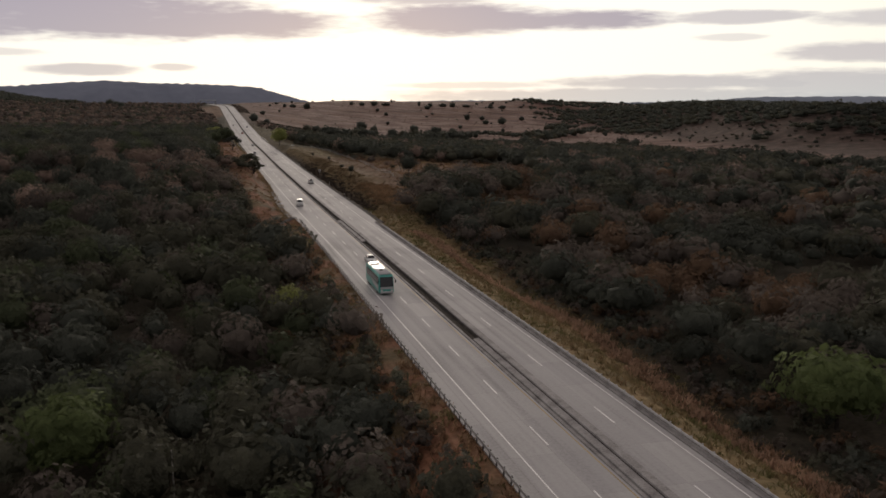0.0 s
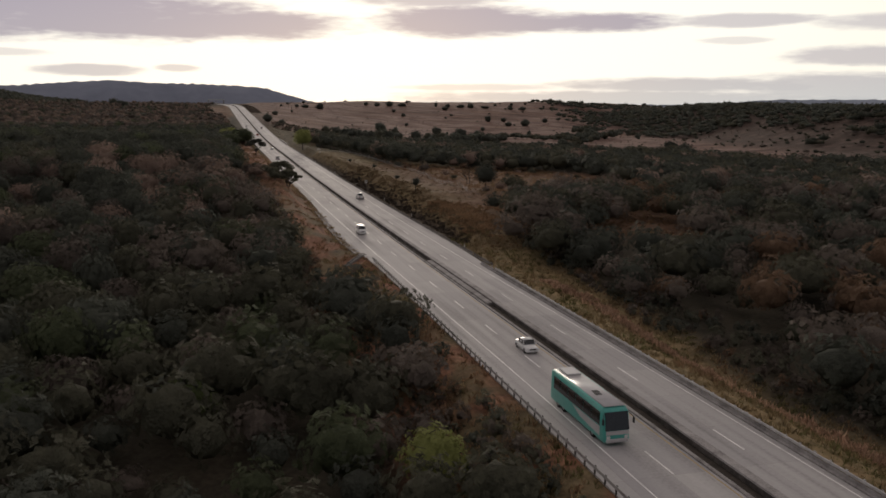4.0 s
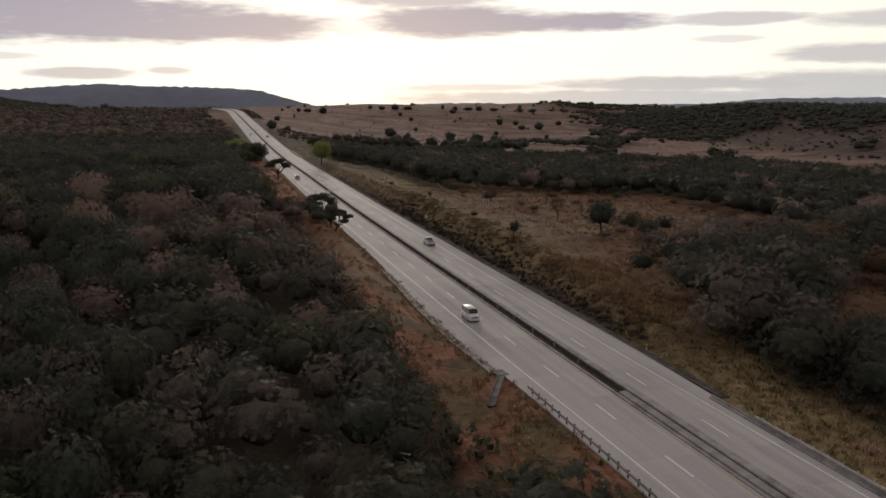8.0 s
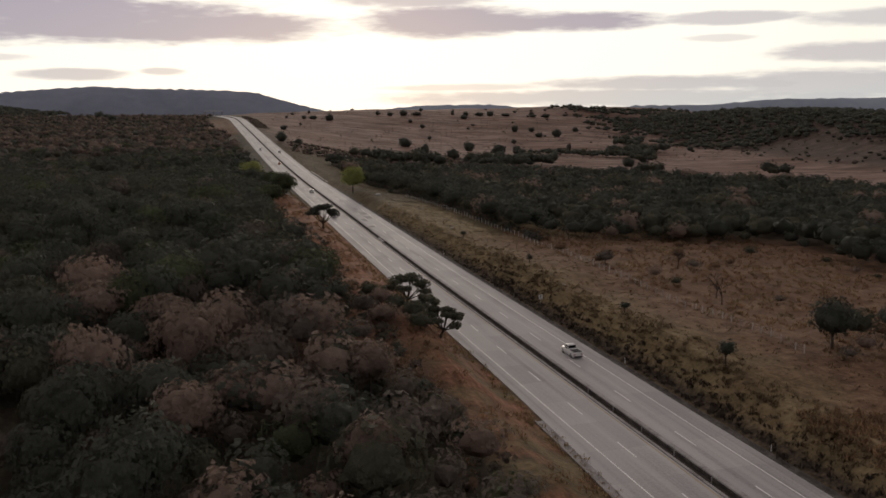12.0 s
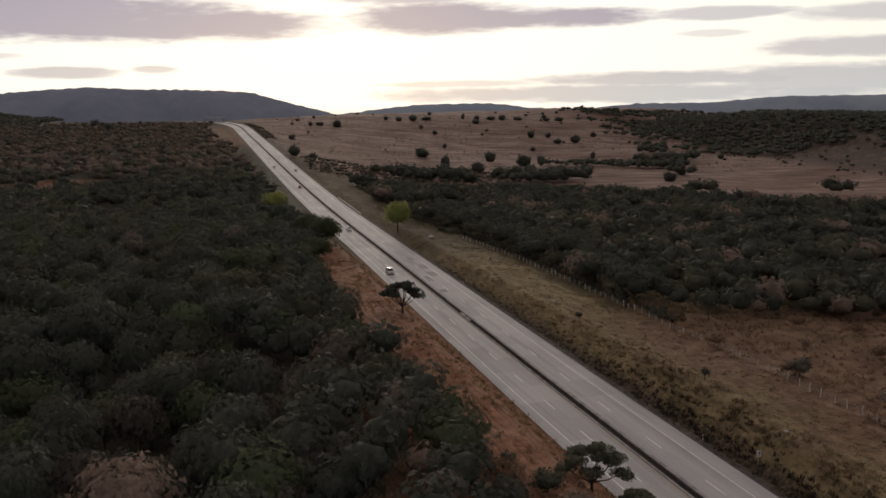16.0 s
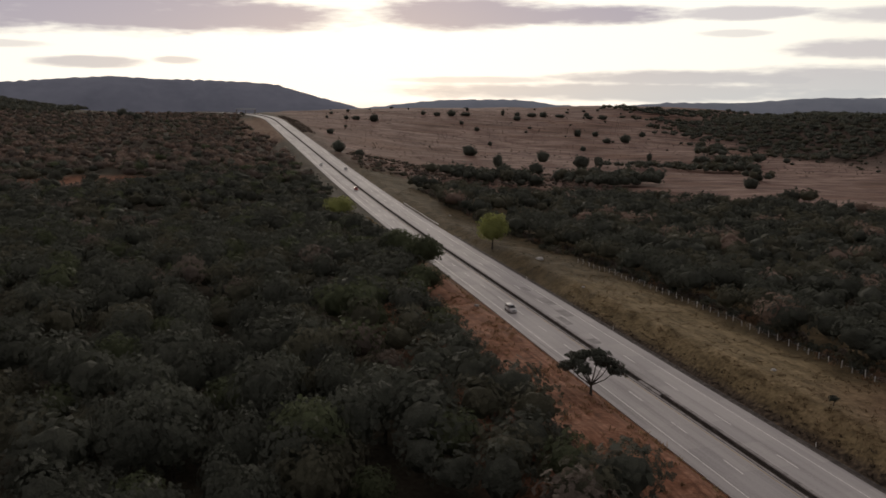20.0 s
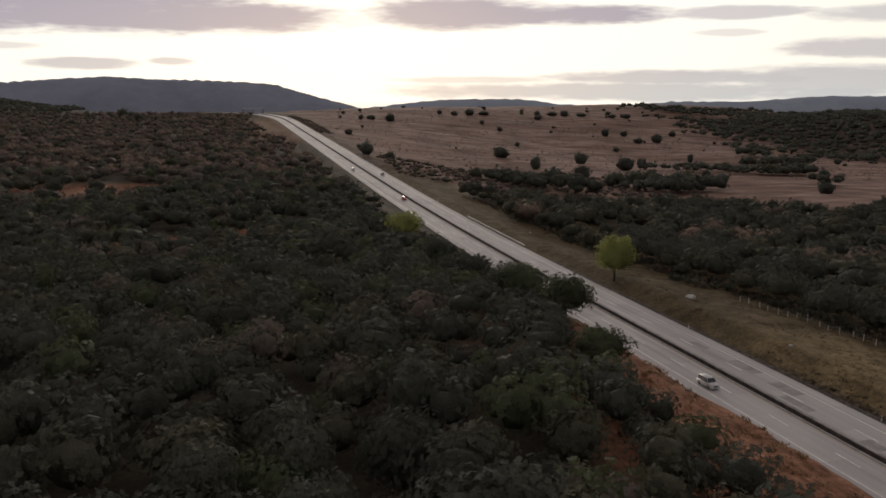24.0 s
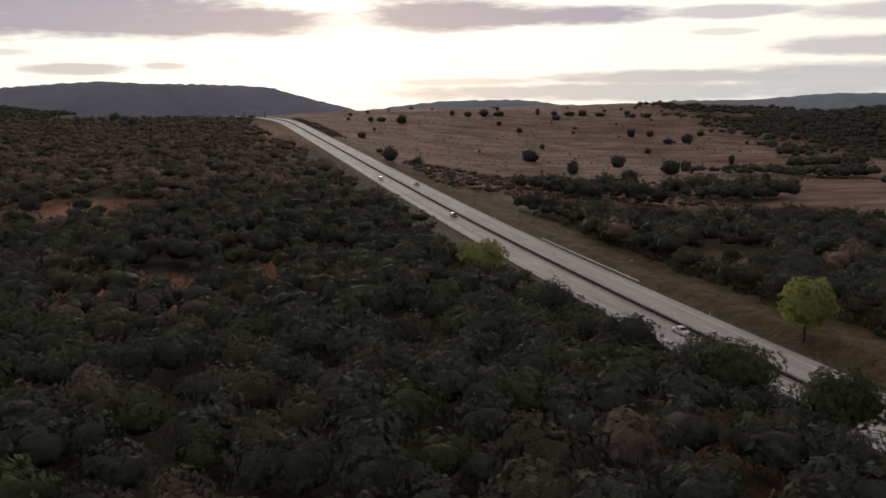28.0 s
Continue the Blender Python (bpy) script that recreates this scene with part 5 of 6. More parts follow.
    p = p[~m]
    tufts("brow_grass", rng, p, rng.uniform(0.3, 0.65, len(p)) * (1 + 0.5 * waves(p[:, 0], p[:, 1], 9, 81)) * (1 - 0.55 * smooth(p[:, 1], 400, 470)), 15, "sedge", "straw grass on the brow of the cutting")
    p = scatter(rng, 16.5, 20.5, 255, 540, 1.3)
    tufts("brow_grass", rng, p, rng.uniform(0.25, 0.55, len(p)) * (1 + 0.5 * waves(p[:, 0], p[:, 1], 9, 81)) * (1 - 0.55 * smooth(p[:, 1], 400, 470)), 13, "sedge", "bumpy straw-coloured grass above the cutting")
    # mown rows of low grass on the terrace behind
    rows = [np.stack([np.full(150, a), np.linspace(290, 570, 150)], -1) for a in np.arange(21.5, 36, 1.7)]
    p = np.concatenate(rows) + rng.uniform(-0.3, 0.3, (len(rows) * 150, 2)) * (1, 3)
    p = p[waves(p[:, 0], p[:, 1], 17, 82) + rng.uniform(-1, 1, len(p)) > -0.5]
    tufts("terrace_grass", rng, p, rng.uniform(0.2, 0.42, len(p)), 10, "sedge", "low olive-straw grass in faint rows")
    p = scatter(rng, 28, 112, 255, 480, 1.9)
    p = p[(p[:, 0] < 0.95 * p[:, 1] + 20) & (waves(p[:, 0], p[:, 1], 24, 66) + rng.uniform(-1, 1, len(p)) > -0.35) & ((p[:, 0] > 36) | (p[:, 1] < 300))]
    m = waves(p[:, 0], p[:, 1], 40, 67) + rng.uniform(-0.8, 0.8, len(p)) > -0.5
    tufts("clearing_grass", rng, p[m], rng.uniform(0.35, 0.9, m.sum()), 11, "russet", "rust-brown tall grass in the clearing")
    tufts("clearing_grass", rng, p[~m], rng.uniform(0.3, 0.8, (~m).sum()), 11, "grass", "straw grass in the clearing")
    p = scatter(rng, 12, 40, 560, 960, 2.2)
    p = p[waves(p[:, 0], p[:, 1], 18, 68) + rng.uniform(-1, 1, len(p)) > 0]
    tufts("verge_grass", rng, p, rng.uniform(0.15, 0.4, len(p)), 10, "olive", "short olive grass on the right verge")
    # low brush on the plain, thin and dark
    p = scatter(rng, 40, 900, 985, 1640, 9.0)
    p = p[waves(p[:, 0], p[:, 1], 120, 69) + 0.7 * waves(p[:, 0], p[:, 1], 40, 70) + rng.uniform(-1, 1, len(p)) > 0.0]
    tufts("plain_brush", rng, p, rng.uniform(0.6, 1.7, len(p)), 7, "bare", "low grey-brown brush scattered over the plain")
    p = scatter(rng, 11.5, 24, 1190, 1490, 2.6)
    p = p[waves(p[:, 0], p[:, 1], 30, 84) + rng.uniform(-1, 1, len(p)) > -0.6] + np.array([1.0, 0.0])
    p[:, 0] += road_x(p[:, 1])
    tufts("cutting_brush", rng, p, rng.uniform(0.8, 2.0, len(p)), 9, "bare", "grey-brown brush on the cutting near the crest")
    # undergrowth along the edge of the left woods
    p = scatter(rng, -40, -13, 60, 720, 2.4)
    d = p[:, 0] - left_edge_of_woods(p[:, 1])
    p = np.concatenate([p[(d > -7) & (d < 1.2)], scatter(rng, 28.5, 40, 45, 190, 2.3), scatter(rng, 25, 36, 190, 258, 2.3), scatter(rng, 39.6, 45, 450, 600, 2.2), scatter(rng, 33.5, 42, 600, 800, 2.4)])
    for kind, lo, hi in (("dark", -9, -0.45), ("olive", -0.45, 0.05), ("bare", 0.05, 0.7), ("rust", 0.7, 9)):
        k = waves(p[:, 0], p[:, 1], 19, 71) + rng.uniform(-0.6, 0.6, len(p))
        m = (k > lo) & (k <= hi)
        base = np.stack([p[m, 0], p[m, 1], ground_z(p[m, 0], p[m, 1])], -1)
        w = rng.uniform(1.4, 3.2, m.sum())
        q = crowns(rng, base, w, w * 0.8, CUBE, 5, 30, 1.0, -0.6, 0.35, 0.45)
        tagged(new("undergrowth", quads_mesh("undergrowth", q[0], SPRAY[kind], q[1], CROWN[kind])), "low mixed bushes along the edge of the woods", "bushes", kind="stuff")


build_verges()


# ---- guard rails, fence, signs ----
def box_mesh(name, sx, sy, sz, mat, bevel=0.0, z0=0.0):
    bm = bmesh.new()
    bmesh.ops.create_cube(bm, size=1.0)
    for v in bm.verts:
        v.co = Vector((v.co.x * sx, v.co.y * sy, (v.co.z + 0.5) * sz + z0))
    if bevel:
        bmesh.ops.bevel(bm, geom=bm.edges[:], offset=bevel, segments=1, affect="EDGES")
    return bm_mesh(name, bm, mat)


def guard_rail(x, y0, y1, label, face, steel=STEEL, step=2.0, post_steel=STEEL):
    """A W-beam on posts; face: which side of the posts the beam is on."""
    e = tagged(new("guard_rail"), label, "guard rail")
    prof = [(0.00, 0.45), (0.05, 0.49), (0.08, 0.53), (0.05, 0.575), (0.01, 0.605), (0.05, 0.635), (0.08, 0.68), (0.05, 0.72), (0.00, 0.76), (-0.012, 0.76), (-0.012, 0.45)]
    ys = np.arange(y0, y1 + 0.1, 8.0)
    part("beam", ribbon("beam", [(x + face * (0.10 + a), b) for a, b in prof], ys, steel), e)
    post = box_mesh("post", 0.11, 0.16, 1.03, post_steel, 0.0, -0.35)
    block = box_mesh("spacer", 0.10, 0.16, 0.26, post_steel, 0.0, 0.46)
    y = y0 + 1.0
    while y < y1:
        z = float(road_z(y))
        o = part("post", post, e)
        o.location = (x, y, z)
        s = part("spacer", block, o)
        s.location = (face * 0.06, 0, 0)
        y += step
    return e


DARK_STEEL = material("grimy_steel", [(0.05, 0.048, 0.046), (0.085, 0.08, 0.077), (0.13, 0.125, 0.12)], 1.5, 12, 0.7)
guard_rail(-10.5, -10, 238, "grey galvanised guard rail on close-set posts", 1, STEEL, 2.0, DARK_STEEL)
guard_rail(9.5, -10, 226, "pale galvanised guard rail along the embankment", -1)
tagged(new("kerb", ribbon("kerb", [(8.97, -0.1), (8.97, 0.12), (9.03, 0.16), (9.23, 0.16), (9.27, 0.42), (9.39, 0.42), (9.41, 0.0)], np.arange(-20, 232, 10.0), CONC)), "pale concrete kerb and upstand under the guard rail", "kerb", kind="structure")
WHITE_STEEL = material("white_painted_steel", [(0.62, 0.61, 0.59), (0.76, 0.75, 0.72), (0.84, 0.83, 0.80)], 0.8, 8, 0.5)
guard_rail(11.0, 672, 736, "short white-painted guard rail beside the verge", -1, WHITE_STEEL)


def build_fence():
    e = tagged(new("wire_fence"), "field fence of whitewashed posts and thin wires", "fence")
    white = material("whitewashed_post", [(0.34, 0.32, 0.29), (0.52, 0.50, 0.46), (0.62, 0.60, 0.56)], 2.0, 15, 0.9, 0.3, vary=0.25)
    rng = np.random.RandomState(4)
    ys = np.arange(322, 588, 3.1)
    fx = table(ys, [(320, 33.5), (345, 35.3), (400, 36.5), (430, 38.8), (485, 38.4), (550, 37.0), (575, 35.0), (640, 29.0)])
    bm = bmesh.new()
    limb(bm, (0, 0, -0.4), (0.01, 0, 1.45), 0.10, 0.085, 7)
    post = bm_mesh("post", bm, white)
    tops = []
    for x, y in zip(fx, ys):
        y = y + rng.uniform(-0.5, 0.5)
        z = float(ground_z(x, y))
        o = part("post", post, e)
        o.matrix_basis = pose(x, y, z, rng.uniform(-4, 4), rng.uniform(-4, 4), rng.uniform(0, 90)) @ Matrix.Diagonal((1, 1, rng.uniform(0.75, 1.1), 1))
        tops.append((x, y, z))
    for hgt in (0.45, 0.85, 1.2):
        bm = bmesh.new()
        for a, b in zip(tops[:-1], tops[1:]):
            limb(bm, (a[0], a[1], a[2] + hgt), (b[0], b[1], b[2] + hgt), 0.012, 0.012, 3)
        part("wire", bm_mesh("wire", bm, STEEL), e, "thin rusty wire")


build_fence()


def build_roadside():
    sign_white = material("sign_white", [(0.62, 0.62, 0.60), (0.70, 0.70, 0.68), (0.76, 0.76, 0.74)], 3, 20, 0.5)
    dark = material("sign_dark_marks", [(0.05, 0.05, 0.05), (0.07, 0.07, 0.07), (0.09, 0.09, 0.09)], 3, 20, 0.5)
    e = tagged(new("road_sign"), "small square white road sign on a post", "sign")
    x, y = 12.9, 378.0
    e.matrix_basis = pose(x, y, float(ground_z(x, y)), 0, 0, 12)
    part("post", box_mesh("post", 0.07, 0.07, 2.6, STEEL, 0, -0.4), e)
    plate = part("plate", box_mesh("plate", 0.95, 0.03, 1.0, sign_white, 0.01, 1.25), e)
    plate.location = (0, -0.06, 0)
    for i, (w, h) in enumerate(((0.5, 0.14), (0.34, 0.14), (0.5, 0.10))):
        bar = part("marking", box_mesh("marking", w, 0.012, h, dark, 0, 1.95 - 0.24 * i), plate, "dark bar of unreadable writing")
        bar.location = (0, -0.022, 0)
    # delineator posts
    bm = bmesh.new()
    limb(bm, (0, 0, -0.3), (0, 0, 0.95), 0.07, 0.06, 8)
    post_me = bm_mesh("delineator_post", bm, sign_white)
    band_me = box_mesh("band", 0.15, 0.15, 0.16, dark, 0.02, 0.70)
    for y in (250, 300, 338, 390, 446, 515, 571, 640, 780, 840):
        d = tagged(new("delineator_post", post_me), "short white marker post with a dark band", "post", "marker posts along the road")
        d.matrix_basis = pose(11.5, y, float(ground_z(11.5, y)))
        part("band", band_me, d)
    # concrete drain chute down the left embankment
    ch = tagged(new("drain_chute"), "narrow concrete drain chute running down the bank", "drain")
    a, b = Vector((*DRAIN[0], 0.0)), Vector((*DRAIN[1], 0.0))
    n = 9
    side = (b - a).normalized().cross(Vector((0, 0, 1)))
    rows = []
    for i in range(n):
        c = a.lerp(b, i / (n - 1))
        c.z = float(ground_z(c.x, c.y)) + 0.28
        rows.append((c, side))
    sec = [(-0.46, -0.35), (-0.46, 0.14), (-0.36, 0.14), (-0.33, -0.06), (0.33, -0.06), (0.36, 0.14), (0.46, 0.14), (0.46, -0.35)]
    v = [tuple(c + s * u + Vector((0, 0, w))) for c, s in rows for u, w in sec]
    f = [(r * 8 + k, r * 8 + k + 1, (r + 1) * 8 + k + 1, (r + 1) * 8 + k) for r in range(n - 1) for k in range(7)]
    part("channel", mesh_from("channel", v, [list(q) for q in f], AGED), ch)
    ap = part("inlet_apron", box_mesh("inlet_apron", 1.6, 2.2, 0.22, AGED, 0.03, -0.16), ch)
    ap.matrix_basis = pose(-11.5, 245.8, 0.0, 0, 0, 8)
    # gutter along the foot of the cuttings
    lg = tagged(new("gutter"), "shallow concrete gutter along the left road edge", "gutter", kind="structure")
    part("gutter_bed", ribbon("gutter_bed", lambda y: [(float(table(y, LEFT_EDGE)) - dx, dz) for dx, dz in ((1.25, -0.4), (1.25, 0.03), (1.10, 0.03), (0.80, -0.14), (0.40, -0.14), (0.02, -0.03))], np.arange(246, 322, 4.0), CONC), lg)
    for x0, y0, y1 in ((10.45, 230, 660),):
        g = tagged(new("gutter"), "shallow concrete gutter along the road edge", "gutter", kind="structure")
        part("gutter_bed", ribbon("gutter_bed", [(x0, -0.04), (x0 + 0.35, -0.16), (x0 + 0.7, -0.16), (x0 + 1.0, 0.02), (x0 + 1.15, 0.02), (x0 + 1.15, -0.4)], np.arange(y0, y1, 10.0), DARKCONC), g)
    # boulders
    rng = np.random.RandomState(2)
    stone = material("pale_stone", [(0.20, 0.19, 0.18), (0.34, 0.33, 0.31), (0.46, 0.45, 0.42)], 1.5, 10, 0.9, 0.5)
    for x, y, s in ((22.0, 588, 1.5), (19.0, 380, 0.5), (21.0, 470, 0.6), (-19.5, 520, 0.6), (-17.0, 505, 0.45), (17.5, 545, 0.5), (24.5, 700, 0.7)):
        bm = bmesh.new()
        bmesh.ops.create_icosphere(bm, subdivisions=2, radius=1.0)
        for vv in bm.verts:
            vv.co *= 1 + 0.25 * noise.noise(vv.co * 1.3 + Vector((x, y, 0)))
            vv.co.z *= 0.6
        o = tagged(new("boulder", bm_mesh("boulder", bm, stone)), "pale weathered boulder lying in dry grass", "rock")
        o.matrix_basis = pose(x, y, float(ground_z(x, y)) + 0.1 * s, 0, 0, rng.uniform(0, 360)) @ Matrix.Diagonal((s, s * 0.8, s, 1))
    # overpass at the crest
    y = 1530.0
    ox, oz = float(road_x(y)), float(road_z(y))
    br = tagged(new("overpass"), "small pale concrete overpass where the road crests", "bridge")
    br.matrix_basis = pose(ox, y, oz)
    pale = material("pale_concrete", [(0.34, 0.36, 0.38), (0.44, 0.46, 0.48), (0.52, 0.54, 0.56)], 0.3, 3, 0.8)
    part("deck", box_mesh("deck", 25, 8, 0.9, pale, 0.1, 5.2), br)
    for s in (-1, 1):
        p = part("parapet", box_mesh("parapet", 25, 0.3, 0.8, pale, 0.03, 6.05), br)
        p.location = (0, s * 3.8, 0)
        ab = part("abutment", box_mesh("abutment", 1.6, 8, 6.4, CONC, 0.1, -1.2), br)
        ab.location = (s * 11.9, 0, 0)
    pier = part("pier", box_mesh("pier", 0.9, 6, 5.7, CONC, 0.15, -0.5), br)
    # lamp mast near the crest
    lm = tagged(new("street_lamp"), "tall slim lamp mast by the crest of the road", "lamp")
    lm.matrix_basis = pose(-46, 1440, float(ground_z(-46, 1440)))
    bm = bmesh.new()
    limb(bm, (0, 0, -0.5), (0, 0, 13), 0.16, 0.09, 8)
    part("mast", bm_mesh("mast", bm, STEEL), lm)
    bm = bmesh.new()
    limb(bm, (0, 0, 13), (1.8, 0, 13.4), 0.07, 0.05, 6)
    part("arm", bm_mesh("arm", bm, STEEL), lm)
    hd = part("head", box_mesh("head", 0.8, 0.3, 0.16, STEEL, 0.03, 13.35), lm)
    hd.location = (2.1, 0, 0)


build_roadside()


# ---- vehicles ----
def paint(name, col, rough=0.3):
    d = tuple(c * 0.85 for c in col)
    return material(name, [d, col, tuple(min(1, c * 1.06) for c in col)], 1.0, 6, rough, spec=0.5)


WHITE_CAR, RED_CAR, SILVER = paint("white_car_paint", (0.66, 0.66, 0.65)), paint("red_car_paint", (0.30, 0.045, 0.03)), paint("silver_car_paint", (0.42, 0.42, 0.43))
TEAL, BUS_SILVER = paint("teal_bus_paint", (0.075, 0.36, 0.31)), paint("silver_bus_paint", (0.46, 0.45, 0.45))
GLASS = material("dark_tinted_glass", [(0.010, 0.012, 0.013), (0.014, 0.016, 0.018), (0.018, 0.020, 0.022)], 1, 5, 0.08, spec=0.6)
RUBBER = material("tyre_rubber", [(0.016, 0.016, 0.016), (0.022, 0.022, 0.022), (0.030, 0.030, 0.030)], 4, 30, 0.9)
RIM = material("wheel_rim", [(0.28, 0.28, 0.29), (0.36, 0.36, 0.37), (0.42, 0.42, 0.43)], 4, 20, 0.35, metal=0.8)
LENS = material("headlight_lens", [(0.55, 0.55, 0.53), (0.62, 0.62, 0.60), (0.68, 0.68, 0.66)], 5, 20, 0.15)
TAIL = material("tail_light_red", [(0.22, 0.02, 0.015), (0.28, 0.025, 0.02), (0.34, 0.03, 0.025)], 5, 20, 0.2)
TRIM = material("black_plastic_trim", [(0.018, 0.018, 0.018), (0.026, 0.026, 0.026), (0.034, 0.034, 0.034)], 4, 20, 0.7)


def loft(name, rings, mat, smooth_shade=True):
    """rings: lists of (x, y, z) with equal counts; the ends are closed."""
    n = len(rings[0])
    v = [p for r in rings for p in r]
    f = [[i * n + k, i * n + (k + 1) % n, (i + 1) * n + (k + 1) % n, (i + 1) * n + k] for i in range(len(rings) - 1) for k in range(n)]
    f += [list(range(n))[::-1], [(len(rings) - 1) * n + k for k in range(n)]]
    me = mesh_from(name, v, f, mat, smooth_shade)
    return me


def ring(y, hw, z0, z1, r=0.12, tuck=0.92):
    """A rounded cross-section, half width hw, from z0 up to z1, drawn in a little at the top."""
    t = hw * tuck
    pts = [(-hw * 0.94, z0), (-hw, z0 + r), (-hw, z0 + (z1 - z0) * 0.55), (-t, z1 - r), (-t + r, z1), (t - r, z1), (t, z1 - r), (hw, z0 + (z1 - z0) * 0.55), (hw, z0 + r), (hw * 0.94, z0)]
    return [(x, y, z) for x, z in pts]


def wheels(e, xs, ys, r, w):
    bm = bmesh.new()
    bmesh.ops.create_cone(bm, cap_ends=True, segments=18, radius1=r, radius2=r, depth=w, matrix=Matrix.Rotation(math.pi / 2, 4, "Y"))
    bmesh.ops.bevel(bm, geom=[g for g in bm.edges if abs(g.verts[0].co.x - g.verts[1].co.x) < 1e-4], offset=0.03, segments=1, affect="EDGES")
    tyre = bm_mesh("wheel", bm, RUBBER)
    bm = bmesh.new()
    bmesh.ops.create_cone(bm, cap_ends=True, segments=14, radius1=r * 0.62, radius2=r * 0.5, depth=w + 0.03, matrix=Matrix.Rotation(math.pi / 2, 4, "Y"))
    rim = bm_mesh("rim", bm, RIM)
    for y in ys:
        for x in xs:
            o = part("wheel", tyre, e)
            o.location = (x, y, r)
            part("rim", rim, o)


def panel(name, pts, mat, e, out=0.012):
    """A four-cornered pane set a little proud."""
    a, b, c, d = (Vector(p) for p in pts)
    nrm = (b - a).cross(d - a).normalized() * out
    v = [tuple(p + nrm) for p in (a, b, c, d)] + [tuple(p - nrm) for p in (a, b, c, d)]
    f = [[0, 1, 2, 3], [7, 6, 5, 4], [0, 4, 5, 1], [1, 5, 6, 2], [2, 6, 7, 3], [3, 7, 4, 0]]
    return part(name, mesh_from(name, v, f, mat), e)


def car(name, label, L, W, H, hood, boot, col, m, wheel_r=0.31, pickup=False):
    """The front is at +y. hood, boot: their lengths, as parts of L."""
    e = tagged(new(name), label, "car" if name != "pickup_truck" else "pickup")
    hw, h2, belt = W / 2, L / 2, H * 0.60
    z0 = 0.22
    nose = [ring(h2, hw * 0.80, z0 + 0.12, belt * 0.80), ring(h2 - 0.18, hw * 0.95, z0, belt * 0.90), ring(h2 - L * hood * 0.6, hw, z0, belt * 0.97), ring(h2 - L * hood, hw, z0, belt)]
    tail = [ring(-h2 + L * boot, hw, z0, belt * 1.02), ring(-h2 + 0.2, hw * 0.97, z0, belt * 0.99), ring(-h2, hw * 0.86, z0 + 0.12, belt * 0.92)]
    part("body", loft("body", nose + tail, col), e)
    y1, y0 = h2 - L * hood, (-h2 + L * boot if not pickup else -0.25)
    ys, ye = y1 - (0.62 if not pickup else 0.5), y0 + (0.55 if boot > 0.05 and not pickup else 0.16)
    cab = [ring(y1 + 0.02, hw * 0.86, belt * 0.9, belt + 0.02, 0.03), ring(ys, hw * 0.88, belt * 0.9, H, 0.10, 0.84), ring((ys + ye) / 2, hw * 0.89, belt * 0.9, H + 0.015, 0.10, 0.84), ring(ye, hw * 0.88, belt * 0.9, H - 0.03, 0.10, 0.82), ring(y0 - 0.02, hw * 0.86, belt * 0.9, belt + 0.02, 0.03)]
    part("cabin", loft("cabin", cab, col), e)
    wt, wb = hw * 0.68, hw * 0.80
    panel("windscreen", [(-wb, y1 - 0.03, belt + 0.05), (wb, y1 - 0.03, belt + 0.05), (wt, ys + 0.06, H - 0.07), (-wt, ys + 0.06, H - 0.07)], GLASS, e, 0.03)
    panel("rear_window", [(wb, y0 + 0.03, belt + 0.06), (-wb, y0 + 0.03, belt + 0.06), (-wt, ye - 0.05, H - 0.10), (wt, ye - 0.05, H - 0.10)], GLASS, e, 0.03)
    ym = (ys + ye) / 2
    for s in (-1, 1):
        xb, xt = s * hw * 0.885, s * hw * 0.775
        for a, b, at, bt in ((y1 - 0.22, ym + 0.04, ys - 0.02, ym + 0.04), (ym - 0.04, y0 + 0.22, ym - 0.04, ye + 0.04)):
            panel("side_window", [(xb, a, belt + 0.06), (xb, b, belt + 0.06), (xt, bt, H - 0.11), (xt, at, H - 0.11)], GLASS, e, 0.035)
        panel("headlight", [(s * hw * 0.48, h2 - 0.03, belt * 0.62), (s * hw * 0.80, h2 - 0.06, belt * 0.64), (s * hw * 0.80, h2 - 0.09, belt * 0.80), (s * hw * 0.48, h2 - 0.05, belt * 0.78)], LENS, e, 0.05)
        panel("tail_light", [(s * hw * 0.56, -h2 + 0.02, belt * 0.62), (s * hw * 0.84, -h2 + 0.03, belt * 0.62), (s * hw * 0.84, -h2 + 0.05, belt * 0.86), (s * hw * 0.56, -h2 + 0.02, belt * 0.86)], TAIL, e, 0.04)
        mr = part("mirror", box_mesh("mirror", 0.18, 0.10, 0.13, col, 0.02, belt + 0.05), e)
        mr.location = (s * (hw + 0.05), y1 - 0.25, 0)
    for s in (-1, 1):
        bp = part("bumper", box_mesh("bumper", W * 0.86, 0.16, 0.20, TRIM if pickup else col, 0.05, 0.28), e)
        bp.location = (0, s * (h2 - 0.02), 0)
    part("grille", box_mesh("grille", W * 0.46, 0.05, 0.16, TRIM, 0.01, belt * 0.60), e).location = (0, h2 + 0.0, 0)
    if pickup:
        part("load_bed", box_mesh("load_bed", W * 0.80, L * 0.30, 0.10, TRIM, 0.01, belt * 1.0), e, "dark open load bed").location = (0, -h2 + L * 0.20, 0)
        for s in (-1, 1):
            part("bed_side", box_mesh("bed_side", 0.10, L * 0.34, 0.16, col, 0.03, belt * 0.98), e).location = (s * hw * 0.90, -h2 + L * 0.20, 0)
        part("tailgate", box_mesh("tailgate", W * 0.86, 0.08, 0.42, col, 0.02, belt * 0.66), e).location = (0, -h2 + 0.03, 0)
    wheels(e, (-hw + 0.10, hw - 0.10), (h2 - L * 0.19, -h2 + L * 0.20), wheel_r, 0.21)
    e.matrix_basis = m
    return e


